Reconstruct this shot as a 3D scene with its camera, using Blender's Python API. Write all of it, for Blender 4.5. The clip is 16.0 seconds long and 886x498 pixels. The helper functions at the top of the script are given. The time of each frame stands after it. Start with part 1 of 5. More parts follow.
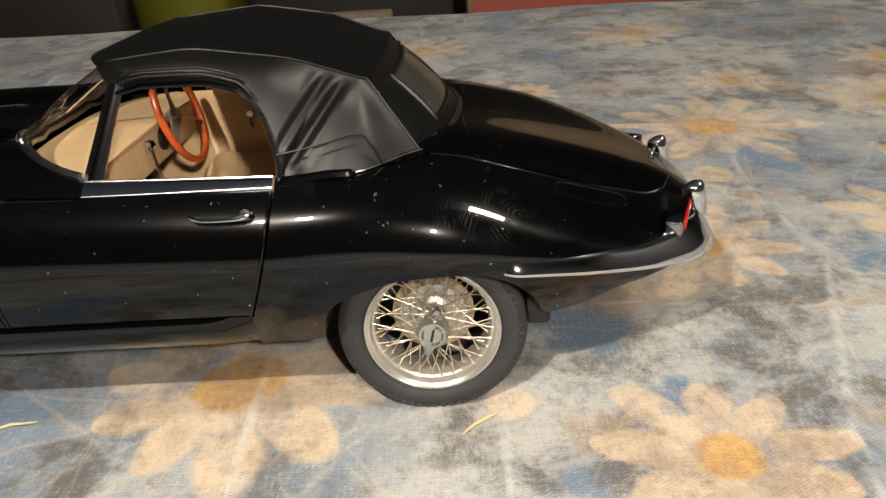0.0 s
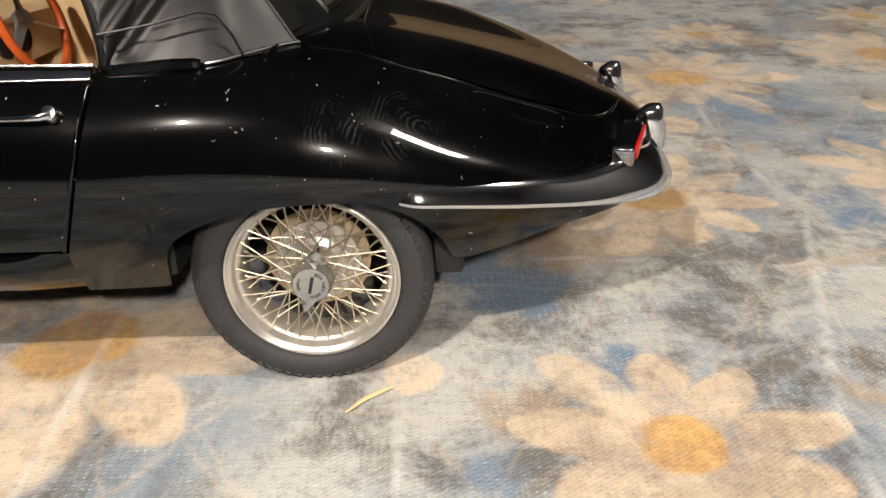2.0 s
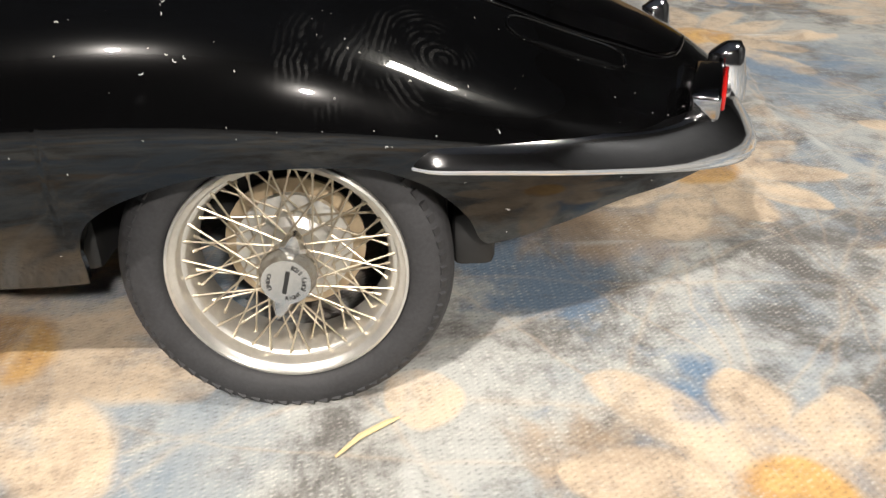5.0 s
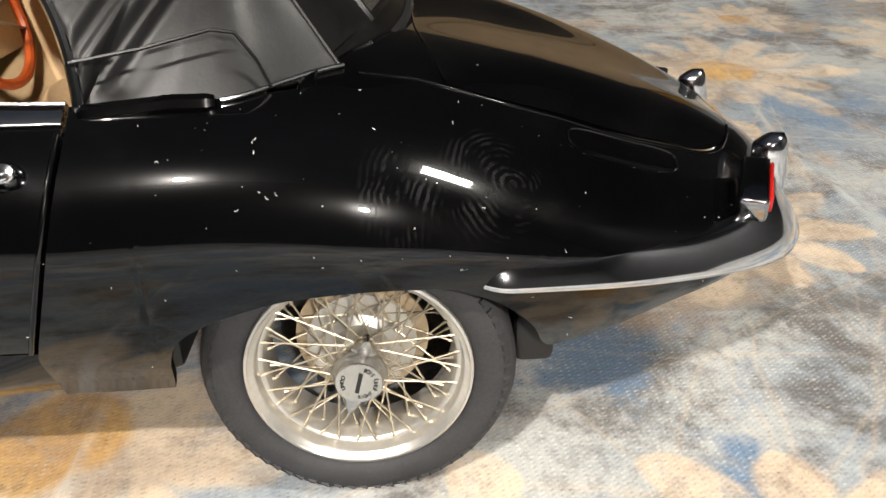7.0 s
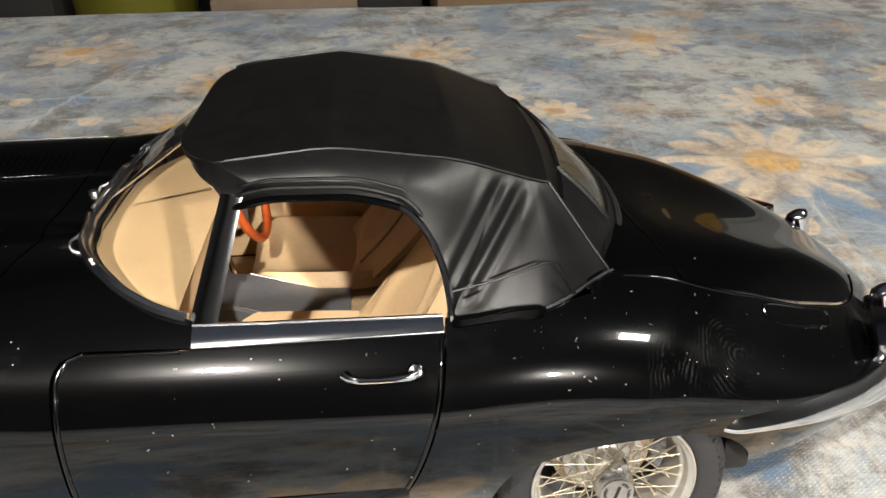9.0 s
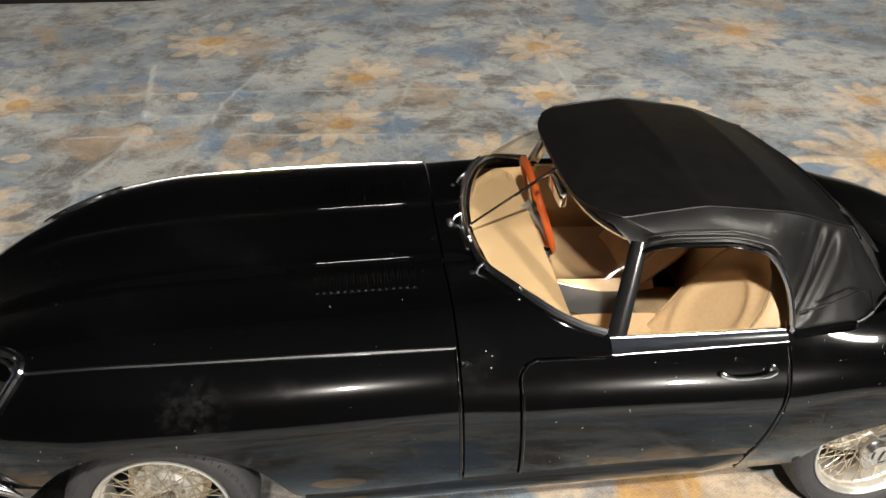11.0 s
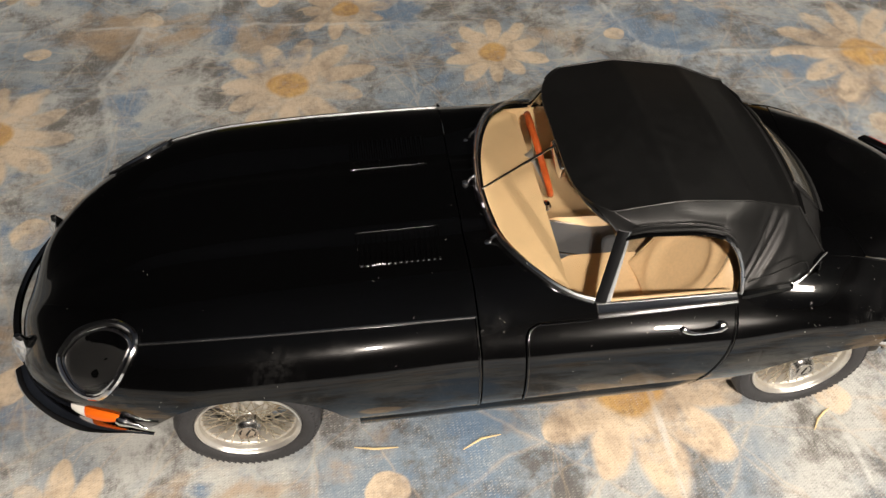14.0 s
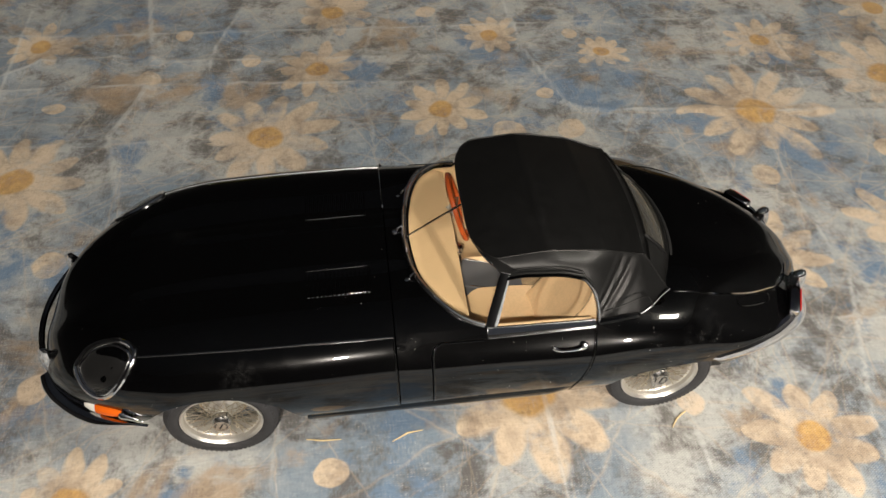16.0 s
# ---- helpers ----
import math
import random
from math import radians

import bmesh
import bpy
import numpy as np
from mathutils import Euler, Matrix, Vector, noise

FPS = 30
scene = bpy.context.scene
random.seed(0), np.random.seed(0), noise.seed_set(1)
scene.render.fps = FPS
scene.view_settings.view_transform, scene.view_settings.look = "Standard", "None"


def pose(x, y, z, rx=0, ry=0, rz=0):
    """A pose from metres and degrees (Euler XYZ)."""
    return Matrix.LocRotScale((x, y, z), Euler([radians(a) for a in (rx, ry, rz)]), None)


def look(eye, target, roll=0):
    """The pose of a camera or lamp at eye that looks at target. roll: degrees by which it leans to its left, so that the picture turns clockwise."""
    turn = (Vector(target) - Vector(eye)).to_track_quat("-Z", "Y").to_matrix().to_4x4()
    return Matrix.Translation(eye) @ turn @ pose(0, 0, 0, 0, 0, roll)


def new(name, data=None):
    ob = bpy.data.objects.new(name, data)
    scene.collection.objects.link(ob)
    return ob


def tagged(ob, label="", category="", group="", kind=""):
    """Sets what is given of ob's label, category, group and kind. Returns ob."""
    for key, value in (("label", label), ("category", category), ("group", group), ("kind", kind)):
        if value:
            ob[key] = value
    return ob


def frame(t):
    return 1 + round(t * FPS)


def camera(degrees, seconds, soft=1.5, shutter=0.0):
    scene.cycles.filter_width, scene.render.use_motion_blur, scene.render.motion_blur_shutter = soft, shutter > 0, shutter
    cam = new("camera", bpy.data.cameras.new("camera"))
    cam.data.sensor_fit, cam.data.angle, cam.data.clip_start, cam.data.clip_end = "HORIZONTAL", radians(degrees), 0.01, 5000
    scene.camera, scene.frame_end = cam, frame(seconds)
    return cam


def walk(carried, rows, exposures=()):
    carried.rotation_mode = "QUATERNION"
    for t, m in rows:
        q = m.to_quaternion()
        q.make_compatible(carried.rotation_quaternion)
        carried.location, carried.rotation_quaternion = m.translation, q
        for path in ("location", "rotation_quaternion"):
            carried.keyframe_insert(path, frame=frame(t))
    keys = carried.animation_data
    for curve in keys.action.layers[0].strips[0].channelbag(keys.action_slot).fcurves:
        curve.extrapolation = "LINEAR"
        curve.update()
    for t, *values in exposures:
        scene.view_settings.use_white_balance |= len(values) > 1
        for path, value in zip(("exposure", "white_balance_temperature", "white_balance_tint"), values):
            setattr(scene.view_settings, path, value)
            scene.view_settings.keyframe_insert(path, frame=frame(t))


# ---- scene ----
import functools

cam = camera(58.6, 16.0)
PATH = [
    (0, (0.00743, -0.15679, 0.09403), (-0.00976, 0.28714, -0.13537), -4.10),
    (0.5, (0.01878, -0.1538, 0.08899), (-0.00188, 0.29, -0.14039), -3.84),
    (1, (0.02287, -0.15222, 0.08477), (0.00682, 0.29089, -0.14632), -3.17),
    (1.5, (0.01876, -0.14317, 0.07608), (0.01218, 0.29917, -0.15692), -2.26),
    (2, (0.01783, -0.13354, 0.07197), (0.01951, 0.30669, -0.16509), -1.72),
    (2.5, (0.0142, -0.12598, 0.06846), (0.0272, 0.31111, -0.174), -1.02),
    (3, (0.01399, -0.12046, 0.06466), (0.02952, 0.31614, -0.17854), -1.02),
    (3.2, (0.01326, -0.11868, 0.06417), (0.02972, 0.31766, -0.17943), -1.07),
    (5.3, (0.01226, -0.10423, 0.05817), (0.03355, 0.32803, -0.19222), -0.57),
    (5.5, (0.01168, -0.1022, 0.05823), (0.03457, 0.32902, -0.19381), -0.55),
    (6, (0.01162, -0.10169, 0.05775), (0.03312, 0.33049, -0.19276), -0.67),
    (6.5, (0.01124, -0.10166, 0.06014), (0.03451, 0.32766, -0.1951), -0.39),
    (7, (0.00665, -0.10515, 0.07096), (0.02287, 0.32523, -0.18304), -1.09),
    (7.5, (-0.00154, -0.10966, 0.0777), (0.01454, 0.32135, -0.17523), -1.39),
    (8, (-0.00784, -0.11379, 0.08788), (0.01047, 0.31888, -0.16205), -1.71),
    (8.5, (-0.01845, -0.11636, 0.09718), (0.00754, 0.31683, -0.15116), -1.40),
    (9, (-0.03068, -0.11901, 0.10468), (0.0035, 0.31249, -0.1456), -1.07),
    (9.5, (-0.04663, -0.1248, 0.11279), (-0.0088, 0.3068, -0.13679), -1.27),
    (10, (-0.06299, -0.12977, 0.12035), (-0.02412, 0.29794, -0.13568), -0.65),
    (12.3, (-0.1136, -0.13846, 0.14424), (-0.07172, 0.24869, -0.16938), -0.02),
    (12.5, (-0.11112, -0.13558, 0.14371), (-0.0677, 0.24557, -0.17698), 0.71),
    (13, (-0.10193, -0.12585, 0.15549), (-0.0565, 0.23273, -0.19), 1.02),
    (13.5, (-0.09632, -0.1235, 0.16522), (-0.05144, 0.21211, -0.20268), 0.70),
    (14, (-0.1007, -0.13263, 0.18441), (-0.06146, 0.19012, -0.19545), -0.22),
    (14.5, (-0.09478, -0.1401, 0.1999), (-0.05743, 0.18139, -0.18122), -0.30),
    (15, (-0.08923, -0.14999, 0.21384), (-0.05325, 0.17364, -0.1656), -0.34),
    (15.5, (-0.08765, -0.16118, 0.22561), (-0.05025, 0.16515, -0.15137), -0.37),
    (16, (-0.08391, -0.16402, 0.22913), (-0.04363, 0.16431, -0.1458), 0.15),
]
walk(cam, [(t, look(eye, target, roll)) for t, eye, target, roll in PATH],
     [(0, -0.26, 7000, 13), (2.5, -0.18, 6850, 15), (5.5, 0.07, 6500, 12), (7, 0.12, 6500, 12), (8, 0.15, 6900, 13), (9, 0.2, 6500, 11),
      (10, 0.22, 6450, 9), (12.5, 0.13, 6950, 14), (14, -0.06, 6900, 14), (16, -0.3, 6750, 12)])

# ---- light ----
world = bpy.data.worlds.new("room_world")
scene.world = world
world.use_nodes = True
world.node_tree.nodes["Background"].inputs[0].default_value = (1.0, 0.85, 0.66, 1)
world.node_tree.nodes["Background"].inputs[1].default_value = 0.02


def lamp(name, kind, place, target, power, colour, size=0.01, size_y=None):
    data = bpy.data.lights.new(name, kind)
    data.energy, data.color = power, colour
    if kind == "AREA":
        data.shape, data.size, data.size_y = "RECTANGLE", size, size_y or size
    else:
        data.shadow_soft_size = size
    ob = new(name, data)
    ob.matrix_world = look(place, target)
    return ob


# the small white torch beside the lens where the walk starts and where it ends, and the tube light on the ceiling
lamp("torch_light", "POINT", (0.056, -0.25, 0.16), (0, 0, 0), 3.1, (1.0, 0.94, 0.855), 0.006)
lamp("torch_light", "POINT", (-0.105, -0.25, 0.31), (0, 0, 0), 6.0, (1.0, 0.94, 0.855), 0.006)
lamp("ceiling_tube_light", "AREA", (1.15, -0.3, 1.635), (1.15, -0.3, 0), 44.0, (1.0, 0.97, 0.87), 0.36, 0.22)


# ---- materials ----
def material(name, colour=(0.5, 0.5, 0.5), rough=0.5, metal=0.0, **more):
    m = bpy.data.materials.new(name)
    m.use_nodes = True
    b = m.node_tree.nodes["Principled BSDF"]
    b.inputs["Base Color"].default_value = (*colour, 1)
    b.inputs["Roughness"].default_value = rough
    b.inputs["Metallic"].default_value = metal
    for key, value in more.items():
        b.inputs[key.replace("_", " ")].default_value = value
    return m


class Nodes:
    """A short hand for node trees."""

    def __init__(self, tree):
        self.t = tree

    def add(self, kind, *links, **props):
        n = self.t.nodes.new(kind)
        for k, v in props.items():
            if k == "op":
                n.operation = v
            elif k == "name":
                n.name = v
        for i, v in enumerate(links):
            if v is None:
                continue
            if isinstance(v, bpy.types.NodeSocket):
                self.t.links.new(v, n.inputs[i])
            else:
                n.inputs[i].default_value = v
        return n

    def math(self, op, a, b=None, c=None):
        return self.add("ShaderNodeMath", a, b, c, op=op).outputs[0]

    def vmath(self, op, a, b=None):
        return self.add("ShaderNodeVectorMath", a, b, op=op).outputs

    def noise(self, vec, scale, detail=3.0, rough=0.55, distortion=0.0):
        n = self.t.nodes.new("ShaderNodeTexNoise")
        self.t.links.new(vec, n.inputs["Vector"])
        n.inputs["Scale"].default_value, n.inputs["Detail"].default_value = scale, detail
        n.inputs["Roughness"].default_value, n.inputs["Distortion"].default_value = rough, distortion
        return n.outputs[0]

    def ramp(self, value, a, b):
        n = self.t.nodes.new("ShaderNodeMapRange")
        n.interpolation_type = "SMOOTHSTEP"
        self.t.links.new(value, n.inputs[0])
        n.inputs[1].default_value, n.inputs[2].default_value = a, b
        return n.outputs[0]

    def mix(self, f, a, b):
        n = self.t.nodes.new("ShaderNodeMix")
        n.data_type = "RGBA"
        for i, v in ((0, f), (6, a), (7, b)):
            if isinstance(v, bpy.types.NodeSocket):
                self.t.links.new(v, n.inputs[i])
            else:
                n.inputs[i].default_value = (*v, 1) if isinstance(v, tuple) else v
        return n.outputs[2]

    def bump(self, height, strength, distance):
        n = self.t.nodes.new("ShaderNodeBump")
        n.inputs["Strength"].default_value, n.inputs["Distance"].default_value = strength, distance
        self.t.links.new(height, n.inputs["Height"])
        return n.outputs[0]


def nodes_of(m):
    n = Nodes(m.node_tree)
    return n, m.node_tree.nodes["Principled BSDF"], n.add("ShaderNodeNewGeometry").outputs["Position"]


def grained(m, scale, amount=0.25, bump=0.0, distance=0.0003, rough=0.12):
    """Grain in colour, gloss and relief at two scales."""
    n, b, pos = nodes_of(m)
    base = tuple(b.inputs["Base Color"].default_value)[:3]
    fine, wide = n.noise(pos, scale, 4), n.noise(pos, scale * 0.12, 3)
    both = n.math("ADD", n.math("MULTIPLY", fine, 0.5), n.math("MULTIPLY", wide, 0.5))
    dark, light = tuple(c * (1 - amount) for c in base), tuple(min(1, c * (1 + amount)) for c in base)
    n.t.links.new(n.mix(n.ramp(both, 0.3, 0.7), dark, light), b.inputs["Base Color"])
    r = b.inputs["Roughness"].default_value
    n.t.links.new(n.math("ADD", n.math("MULTIPLY", wide, rough), r - rough / 2), b.inputs["Roughness"])
    if bump:
        n.t.links.new(n.bump(fine, bump, distance), b.inputs["Normal"])
    return m


def paint_material():
    m = material("black_gloss_paint", (0.001, 0.001, 0.0011), 0.05, Specular_IOR_Level=0.06, Coat_Weight=0.9, Coat_Roughness=0.03)
    n, b, pos = nodes_of(m)
    lint = n.t.nodes.new("ShaderNodeTexVoronoi")
    n.t.links.new(pos, lint.inputs["Vector"])
    lint.inputs["Scale"].default_value = 420.0
    specks = n.math("MULTIPLY", n.math("LESS_THAN", lint.outputs["Distance"], 0.05), n.math("GREATER_THAN", n.noise(pos, 90, 2), 0.58))
    n.t.links.new(n.mix(specks, (0.001, 0.001, 0.0011), (0.22, 0.215, 0.2)), b.inputs["Base Color"])
    haze = n.ramp(n.noise(pos, 55, 5, 0.65, 0.6), 0.52, 0.75)
    # a thumb print on the haunch and a wiped patch on the wing
    wob = n.math("MULTIPLY", n.noise(pos, 160, 3, 0.6), 0.0022)
    print_ = None
    for place, size, core in (((0.0135, -0.0375, 0.0375), 0.0078, (0.0155, -0.0372, 0.0372)), ((0.0052, -0.0404, 0.0385), 0.0066, (0.021, -0.045, 0.0375))):
        near = n.ramp(n.math("ADD", n.vmath("DISTANCE", pos, place)[1], wob), size, size * 0.55)
        ridge = n.ramp(n.math("SINE", n.math("MULTIPLY", n.math("ADD", n.vmath("DISTANCE", pos, core)[1], wob), 2 * math.pi / 0.00062)), -0.1, 0.5)
        one = n.math("MULTIPLY", near, n.math("MULTIPLY", ridge, n.ramp(n.noise(pos, 300, 4, 0.7), 0.42, 0.66)))
        print_ = one if print_ is None else n.math("MAXIMUM", print_, one)
    wiped = n.math("MULTIPLY", n.ramp(n.math("ADD", n.vmath("DISTANCE", pos, (-0.125, -0.0425, 0.0435))[1], wob), 0.009, 0.003), n.ramp(n.noise(pos, 500, 4, 0.7), 0.4, 0.75))
    grease = n.math("MAXIMUM", print_, n.math("MULTIPLY", wiped, 0.6))
    n.t.links.new(n.mix(n.math("MULTIPLY", grease, 0.42), n.mix(specks, (0.001, 0.001, 0.0011), (0.22, 0.215, 0.2)), (0.022, 0.022, 0.022)), b.inputs["Base Color"])
    n.t.links.new(n.math("ADD", n.math("MULTIPLY", n.math("MAXIMUM", haze, n.math("MULTIPLY", grease, 1.6)), 0.16), n.math("ADD", n.math("MULTIPLY", specks, 0.4), 0.2)), b.inputs["Roughness"])
    return m


PAINT = paint_material()
CHROME = grained(material("chrome", (0.82, 0.82, 0.83), 0.09, 1.0), 400, 0.05, rough=0.06)
SILVER = grained(material("silver_painted_metal", (0.70, 0.68, 0.63), 0.33, 0.8), 1500, 0.08, 0.15, 0.0001)
WIRE = grained(material("spoke_metal", (0.50, 0.44, 0.34), 0.42, 0.9), 900, 0.15)
DISC = grained(material("brake_disc_metal", (0.40, 0.31, 0.20), 0.5, 0.4), 700, 0.2)
SATIN = grained(material("satin_metal", (0.62, 0.61, 0.59), 0.24, 1.0), 1800, 0.1, 0.2, 0.0001)
# chrome with its dark reflections put into the base colour
DIM_CHROME = grained(material("dimmed_chrome", (0.38, 0.38, 0.39), 0.12, 1.0), 400, 0.05, rough=0.06)
RUBBER = grained(material("tyre_rubber", (0.028, 0.028, 0.03), 0.72), 2500, 0.25, 0.3, 0.0001)
POLISHED = grained(material("polished_metal", (0.75, 0.76, 0.78), 0.22, 1.0), 400, 0.06, rough=0.08)
BLACK = grained(material("black_plastic", (0.008, 0.008, 0.008), 0.55), 900, 0.3)
HOOD = grained(material("black_vinyl", (0.003, 0.003, 0.003), 0.42, Specular_IOR_Level=0.36), 2600, 0.2, 0.18, 0.0001)
TRIM = grained(material("beige_trim", (0.80, 0.56, 0.31), 0.5), 1300, 0.07, 0.2, 0.0001)
CARPET = grained(material("beige_carpet", (0.42, 0.30, 0.17), 0.95), 3000, 0.25, 0.6, 0.0003)
WOOD = grained(material("orange_wood", (0.55, 0.10, 0.022), 0.3), 700, 0.2)
RED = material("red_lamp_plastic", (0.42, 0.012, 0.01), 0.15, 0.0, Transmission_Weight=0.15)
AMBER = material("amber_lamp_plastic", (0.75, 0.13, 0.01), 0.2, 0.0, Transmission_Weight=0.1)
CLEAR = material("white_lamp_plastic", (0.8, 0.78, 0.72), 0.15, 0.0)


def pane_material(name, see, tint):
    """A thin sheet that lets most light straight through and mirrors the rest."""
    m = bpy.data.materials.new(name)
    m.use_nodes = True
    t = m.node_tree
    t.nodes.clear()
    out, mixed = t.nodes.new("ShaderNodeOutputMaterial"), t.nodes.new("ShaderNodeMixShader")
    clear, gloss, facing = t.nodes.new("ShaderNodeBsdfTransparent"), t.nodes.new("ShaderNodeBsdfGlossy"), t.nodes.new("ShaderNodeLayerWeight")
    clear.inputs[0].default_value = (*tint, 1)
    gloss.inputs["Roughness"].default_value = 0.03
    # the gloss rises towards grazing angles, alike from both sides of the thin sheet
    n, low = Nodes(t), ((see - 1) / (see + 1)) ** 2
    facing.inputs[0].default_value = 0.5
    t.links.new(n.math("ADD", n.math("MULTIPLY", n.math("POWER", facing.outputs["Facing"], 5.0), 1 - low), low), mixed.inputs[0])
    t.links.new(clear.outputs[0], mixed.inputs[1])
    t.links.new(gloss.outputs[0], mixed.inputs[2])
    t.links.new(mixed.outputs[0], out.inputs[0])
    return m


def milky_material():
    """Aged clear vinyl: mostly see-through with a pale bloom."""
    m = pane_material("rear_window_sheet", 1.4, (0.85, 0.85, 0.80))
    t = m.node_tree
    out = next(n for n in t.nodes if n.bl_idname == "ShaderNodeOutputMaterial")
    bloom, mixed = t.nodes.new("ShaderNodeBsdfDiffuse"), t.nodes.new("ShaderNodeMixShader")
    bloom.inputs[0].default_value = (0.55, 0.52, 0.44, 1)
    mixed.inputs[0].default_value = 0.06
    t.links.new(out.inputs[0].links[0].from_socket, mixed.inputs[1])
    t.links.new(bloom.outputs[0], mixed.inputs[2])
    t.links.new(mixed.outputs[0], out.inputs[0])
    return m


MILKY = milky_material()
PANE = pane_material("windscreen_sheet", 1.45, (0.95, 0.95, 0.93))
LENS = pane_material("headlamp_sheet", 1.5, (0.9, 0.9, 0.9))


# ---- mesh helpers (millimetres in, metres out) ----
def finish(name, bm, mat, parent=None, label="", sharp=35, smooth=True):
    bmesh.ops.recalc_face_normals(bm, faces=bm.faces)
    me = bpy.data.meshes.new(name)
    bm.to_mesh(me)
    bm.free()
    me.materials.append(mat)
    if smooth:
        me.polygons.foreach_set("use_smooth", [True] * len(me.polygons))
        me.set_sharp_from_angle(angle=radians(sharp))
    ob = new(name, me)
    ob.parent = parent
    if label:
        tagged(ob, label)
    return ob


def part(name, bm, mat, parent, label="", sharp=35):
    return finish(name, bm, mat, parent, label, sharp)


def sheet(bm, grid):
    """Faces over a grid of points in mm."""
    verts = [[bm.verts.new(Vector(p) * 0.001) for p in row] for row in grid]
    return [bm.faces.new((verts[i][j], verts[i + 1][j], verts[i + 1][j + 1], verts[i][j + 1]))
            for i in range(len(verts) - 1) for j in range(len(verts[0]) - 1)]


def thick(bm, amount):
    bmesh.ops.remove_doubles(bm, verts=bm.verts, dist=0.00001)
    bmesh.ops.recalc_face_normals(bm, faces=bm.faces)
    bmesh.ops.solidify(bm, geom=bm.faces[:], thickness=amount * 0.001)


def tube(bm, pts, r, seg=8, closed=False, squash=1.0):
    """A rod of radius r (a number or one for each point) along points in mm."""
    pts = [Vector(p) for p in pts]
    n = len(pts)
    rs = r if isinstance(r, (list, tuple)) else [r] * n
    rings, last = [], None
    for i, p in enumerate(pts):
        a, b = (pts[i - 1], pts[(i + 1) % n]) if closed else (pts[max(0, i - 1)], pts[min(n - 1, i + 1)])
        d = (b - a).normalized()
        side = (d.cross(Vector((0, 0, 1))) if abs(d.z) < 0.95 else d.cross(Vector((1, 0, 0)))) if last is None else last - d * last.dot(d)
        side.normalize()
        last, up = side, side.cross(d)
        rings.append([bm.verts.new((p + (side * math.cos(q) + up * math.sin(q) * squash) * rs[i]) * 0.001) for q in [2 * math.pi * k / seg for k in range(seg)]])
    for i in range(n if closed else n - 1):
        u, v = rings[i], rings[(i + 1) % n]
        for k in range(seg):
            bm.faces.new((u[k], u[(k + 1) % seg], v[(k + 1) % seg], v[k]))
    if not closed:
        bm.faces.new(rings[0])
        bm.faces.new(rings[-1][::-1])


def box(bm, lo, hi, bevel=0.0, m=None):
    lo, hi = Vector(lo), Vector(hi)
    made = bmesh.ops.create_cube(bm, size=1.0)["verts"]
    for v in made:
        v.co = Vector([(lo[k] + hi[k]) / 2 + v.co[k] * (hi[k] - lo[k]) for k in range(3)])
        if m is not None:
            v.co = m @ v.co
        v.co *= 0.001
    if m is not None and m.determinant() < 0:
        bmesh.ops.reverse_faces(bm, faces=list({f for v in made for f in v.link_faces}))
    if bevel:
        edges = list({e for v in made for e in v.link_edges})
        bmesh.ops.bevel(bm, geom=edges, offset=bevel * 0.001, segments=2, profile=0.5, affect="EDGES")


def lathe(bm, profile, seg=48, m=None):
    """Turns (radius, along) pairs in mm about the y axis."""
    rings = []
    for r, a in profile:
        ring = []
        for k in range(seg):
            q = 2 * math.pi * k / seg
            p = Vector((r * math.cos(q), a, r * math.sin(q)))
            ring.append(bm.verts.new((m @ p if m is not None else p) * 0.001))
        rings.append(ring)
    for u, v in zip(rings, rings[1:]):
        for k in range(seg):
            bm.faces.new((u[k], u[(k + 1) % seg], v[(k + 1) % seg], v[k]))
    bmesh.ops.remove_doubles(bm, verts=bm.verts, dist=1e-7)


def curve(*pairs):
    """A smooth run through (x, value) pairs without overshoot."""
    xs, ys = np.array([p[0] for p in pairs], float), np.array([p[1] for p in pairs], float)
    h, d = np.diff(xs), np.diff(ys) / np.diff(xs)
    m = np.zeros_like(ys)
    for i in range(1, len(xs) - 1):
        if d[i - 1] * d[i] > 0:
            w1, w2 = 2 * h[i] + h[i - 1], h[i] + 2 * h[i - 1]
            m[i] = (w1 + w2) / (w1 / d[i - 1] + w2 / d[i])
    m[0], m[-1] = d[0], d[-1]

    xs, ys, h, m, last = xs.tolist(), ys.tolist(), h.tolist(), m.tolist(), len(h) - 1

    def f(x):
        x = min(max(x, xs[0]), xs[-1])
        i = 0
        while i < last and x >= xs[i + 1]:
            i += 1
        t = (x - xs[i]) / h[i]
        r = 1 - t
        return (1 + 2 * t) * r * r * ys[i] + t * r * r * h[i] * m[i] + t * t * (3 - 2 * t) * ys[i + 1] + t * t * (t - 1) * h[i] * m[i + 1]
    return f


def smooth(a, b, x):
    t = min(1, max(0, (x - a) / (b - a)))
    return t * t * (3 - 2 * t)


def lerp(a, b, t):
    return a + (b - a) * t


# ---- the body's form: x runs back from the rear axle's line, y across, z up ----
TOP = curve((-189, 27), (-186, 33), (-180, 37.5), (-170, 42), (-155, 45.6), (-135, 47.8), (-110, 48.6), (-82, 48.8), (-60, 48.2), (-25, 47.8), (-5, 48.2), (8, 47), (20, 44.2), (32, 40.5), (42, 36.5), (50, 32), (54, 28.8), (56, 26))
SHOULDER_Y = curve((-189, 4), (-186, 15), (-180, 22), (-170, 28), (-155, 33.5), (-135, 36), (-110, 36.8), (-82, 37), (-24, 37), (-8, 35.5), (5, 33), (20, 29), (32, 24.5), (42, 19.5), (50, 13), (54, 8), (56, 3))
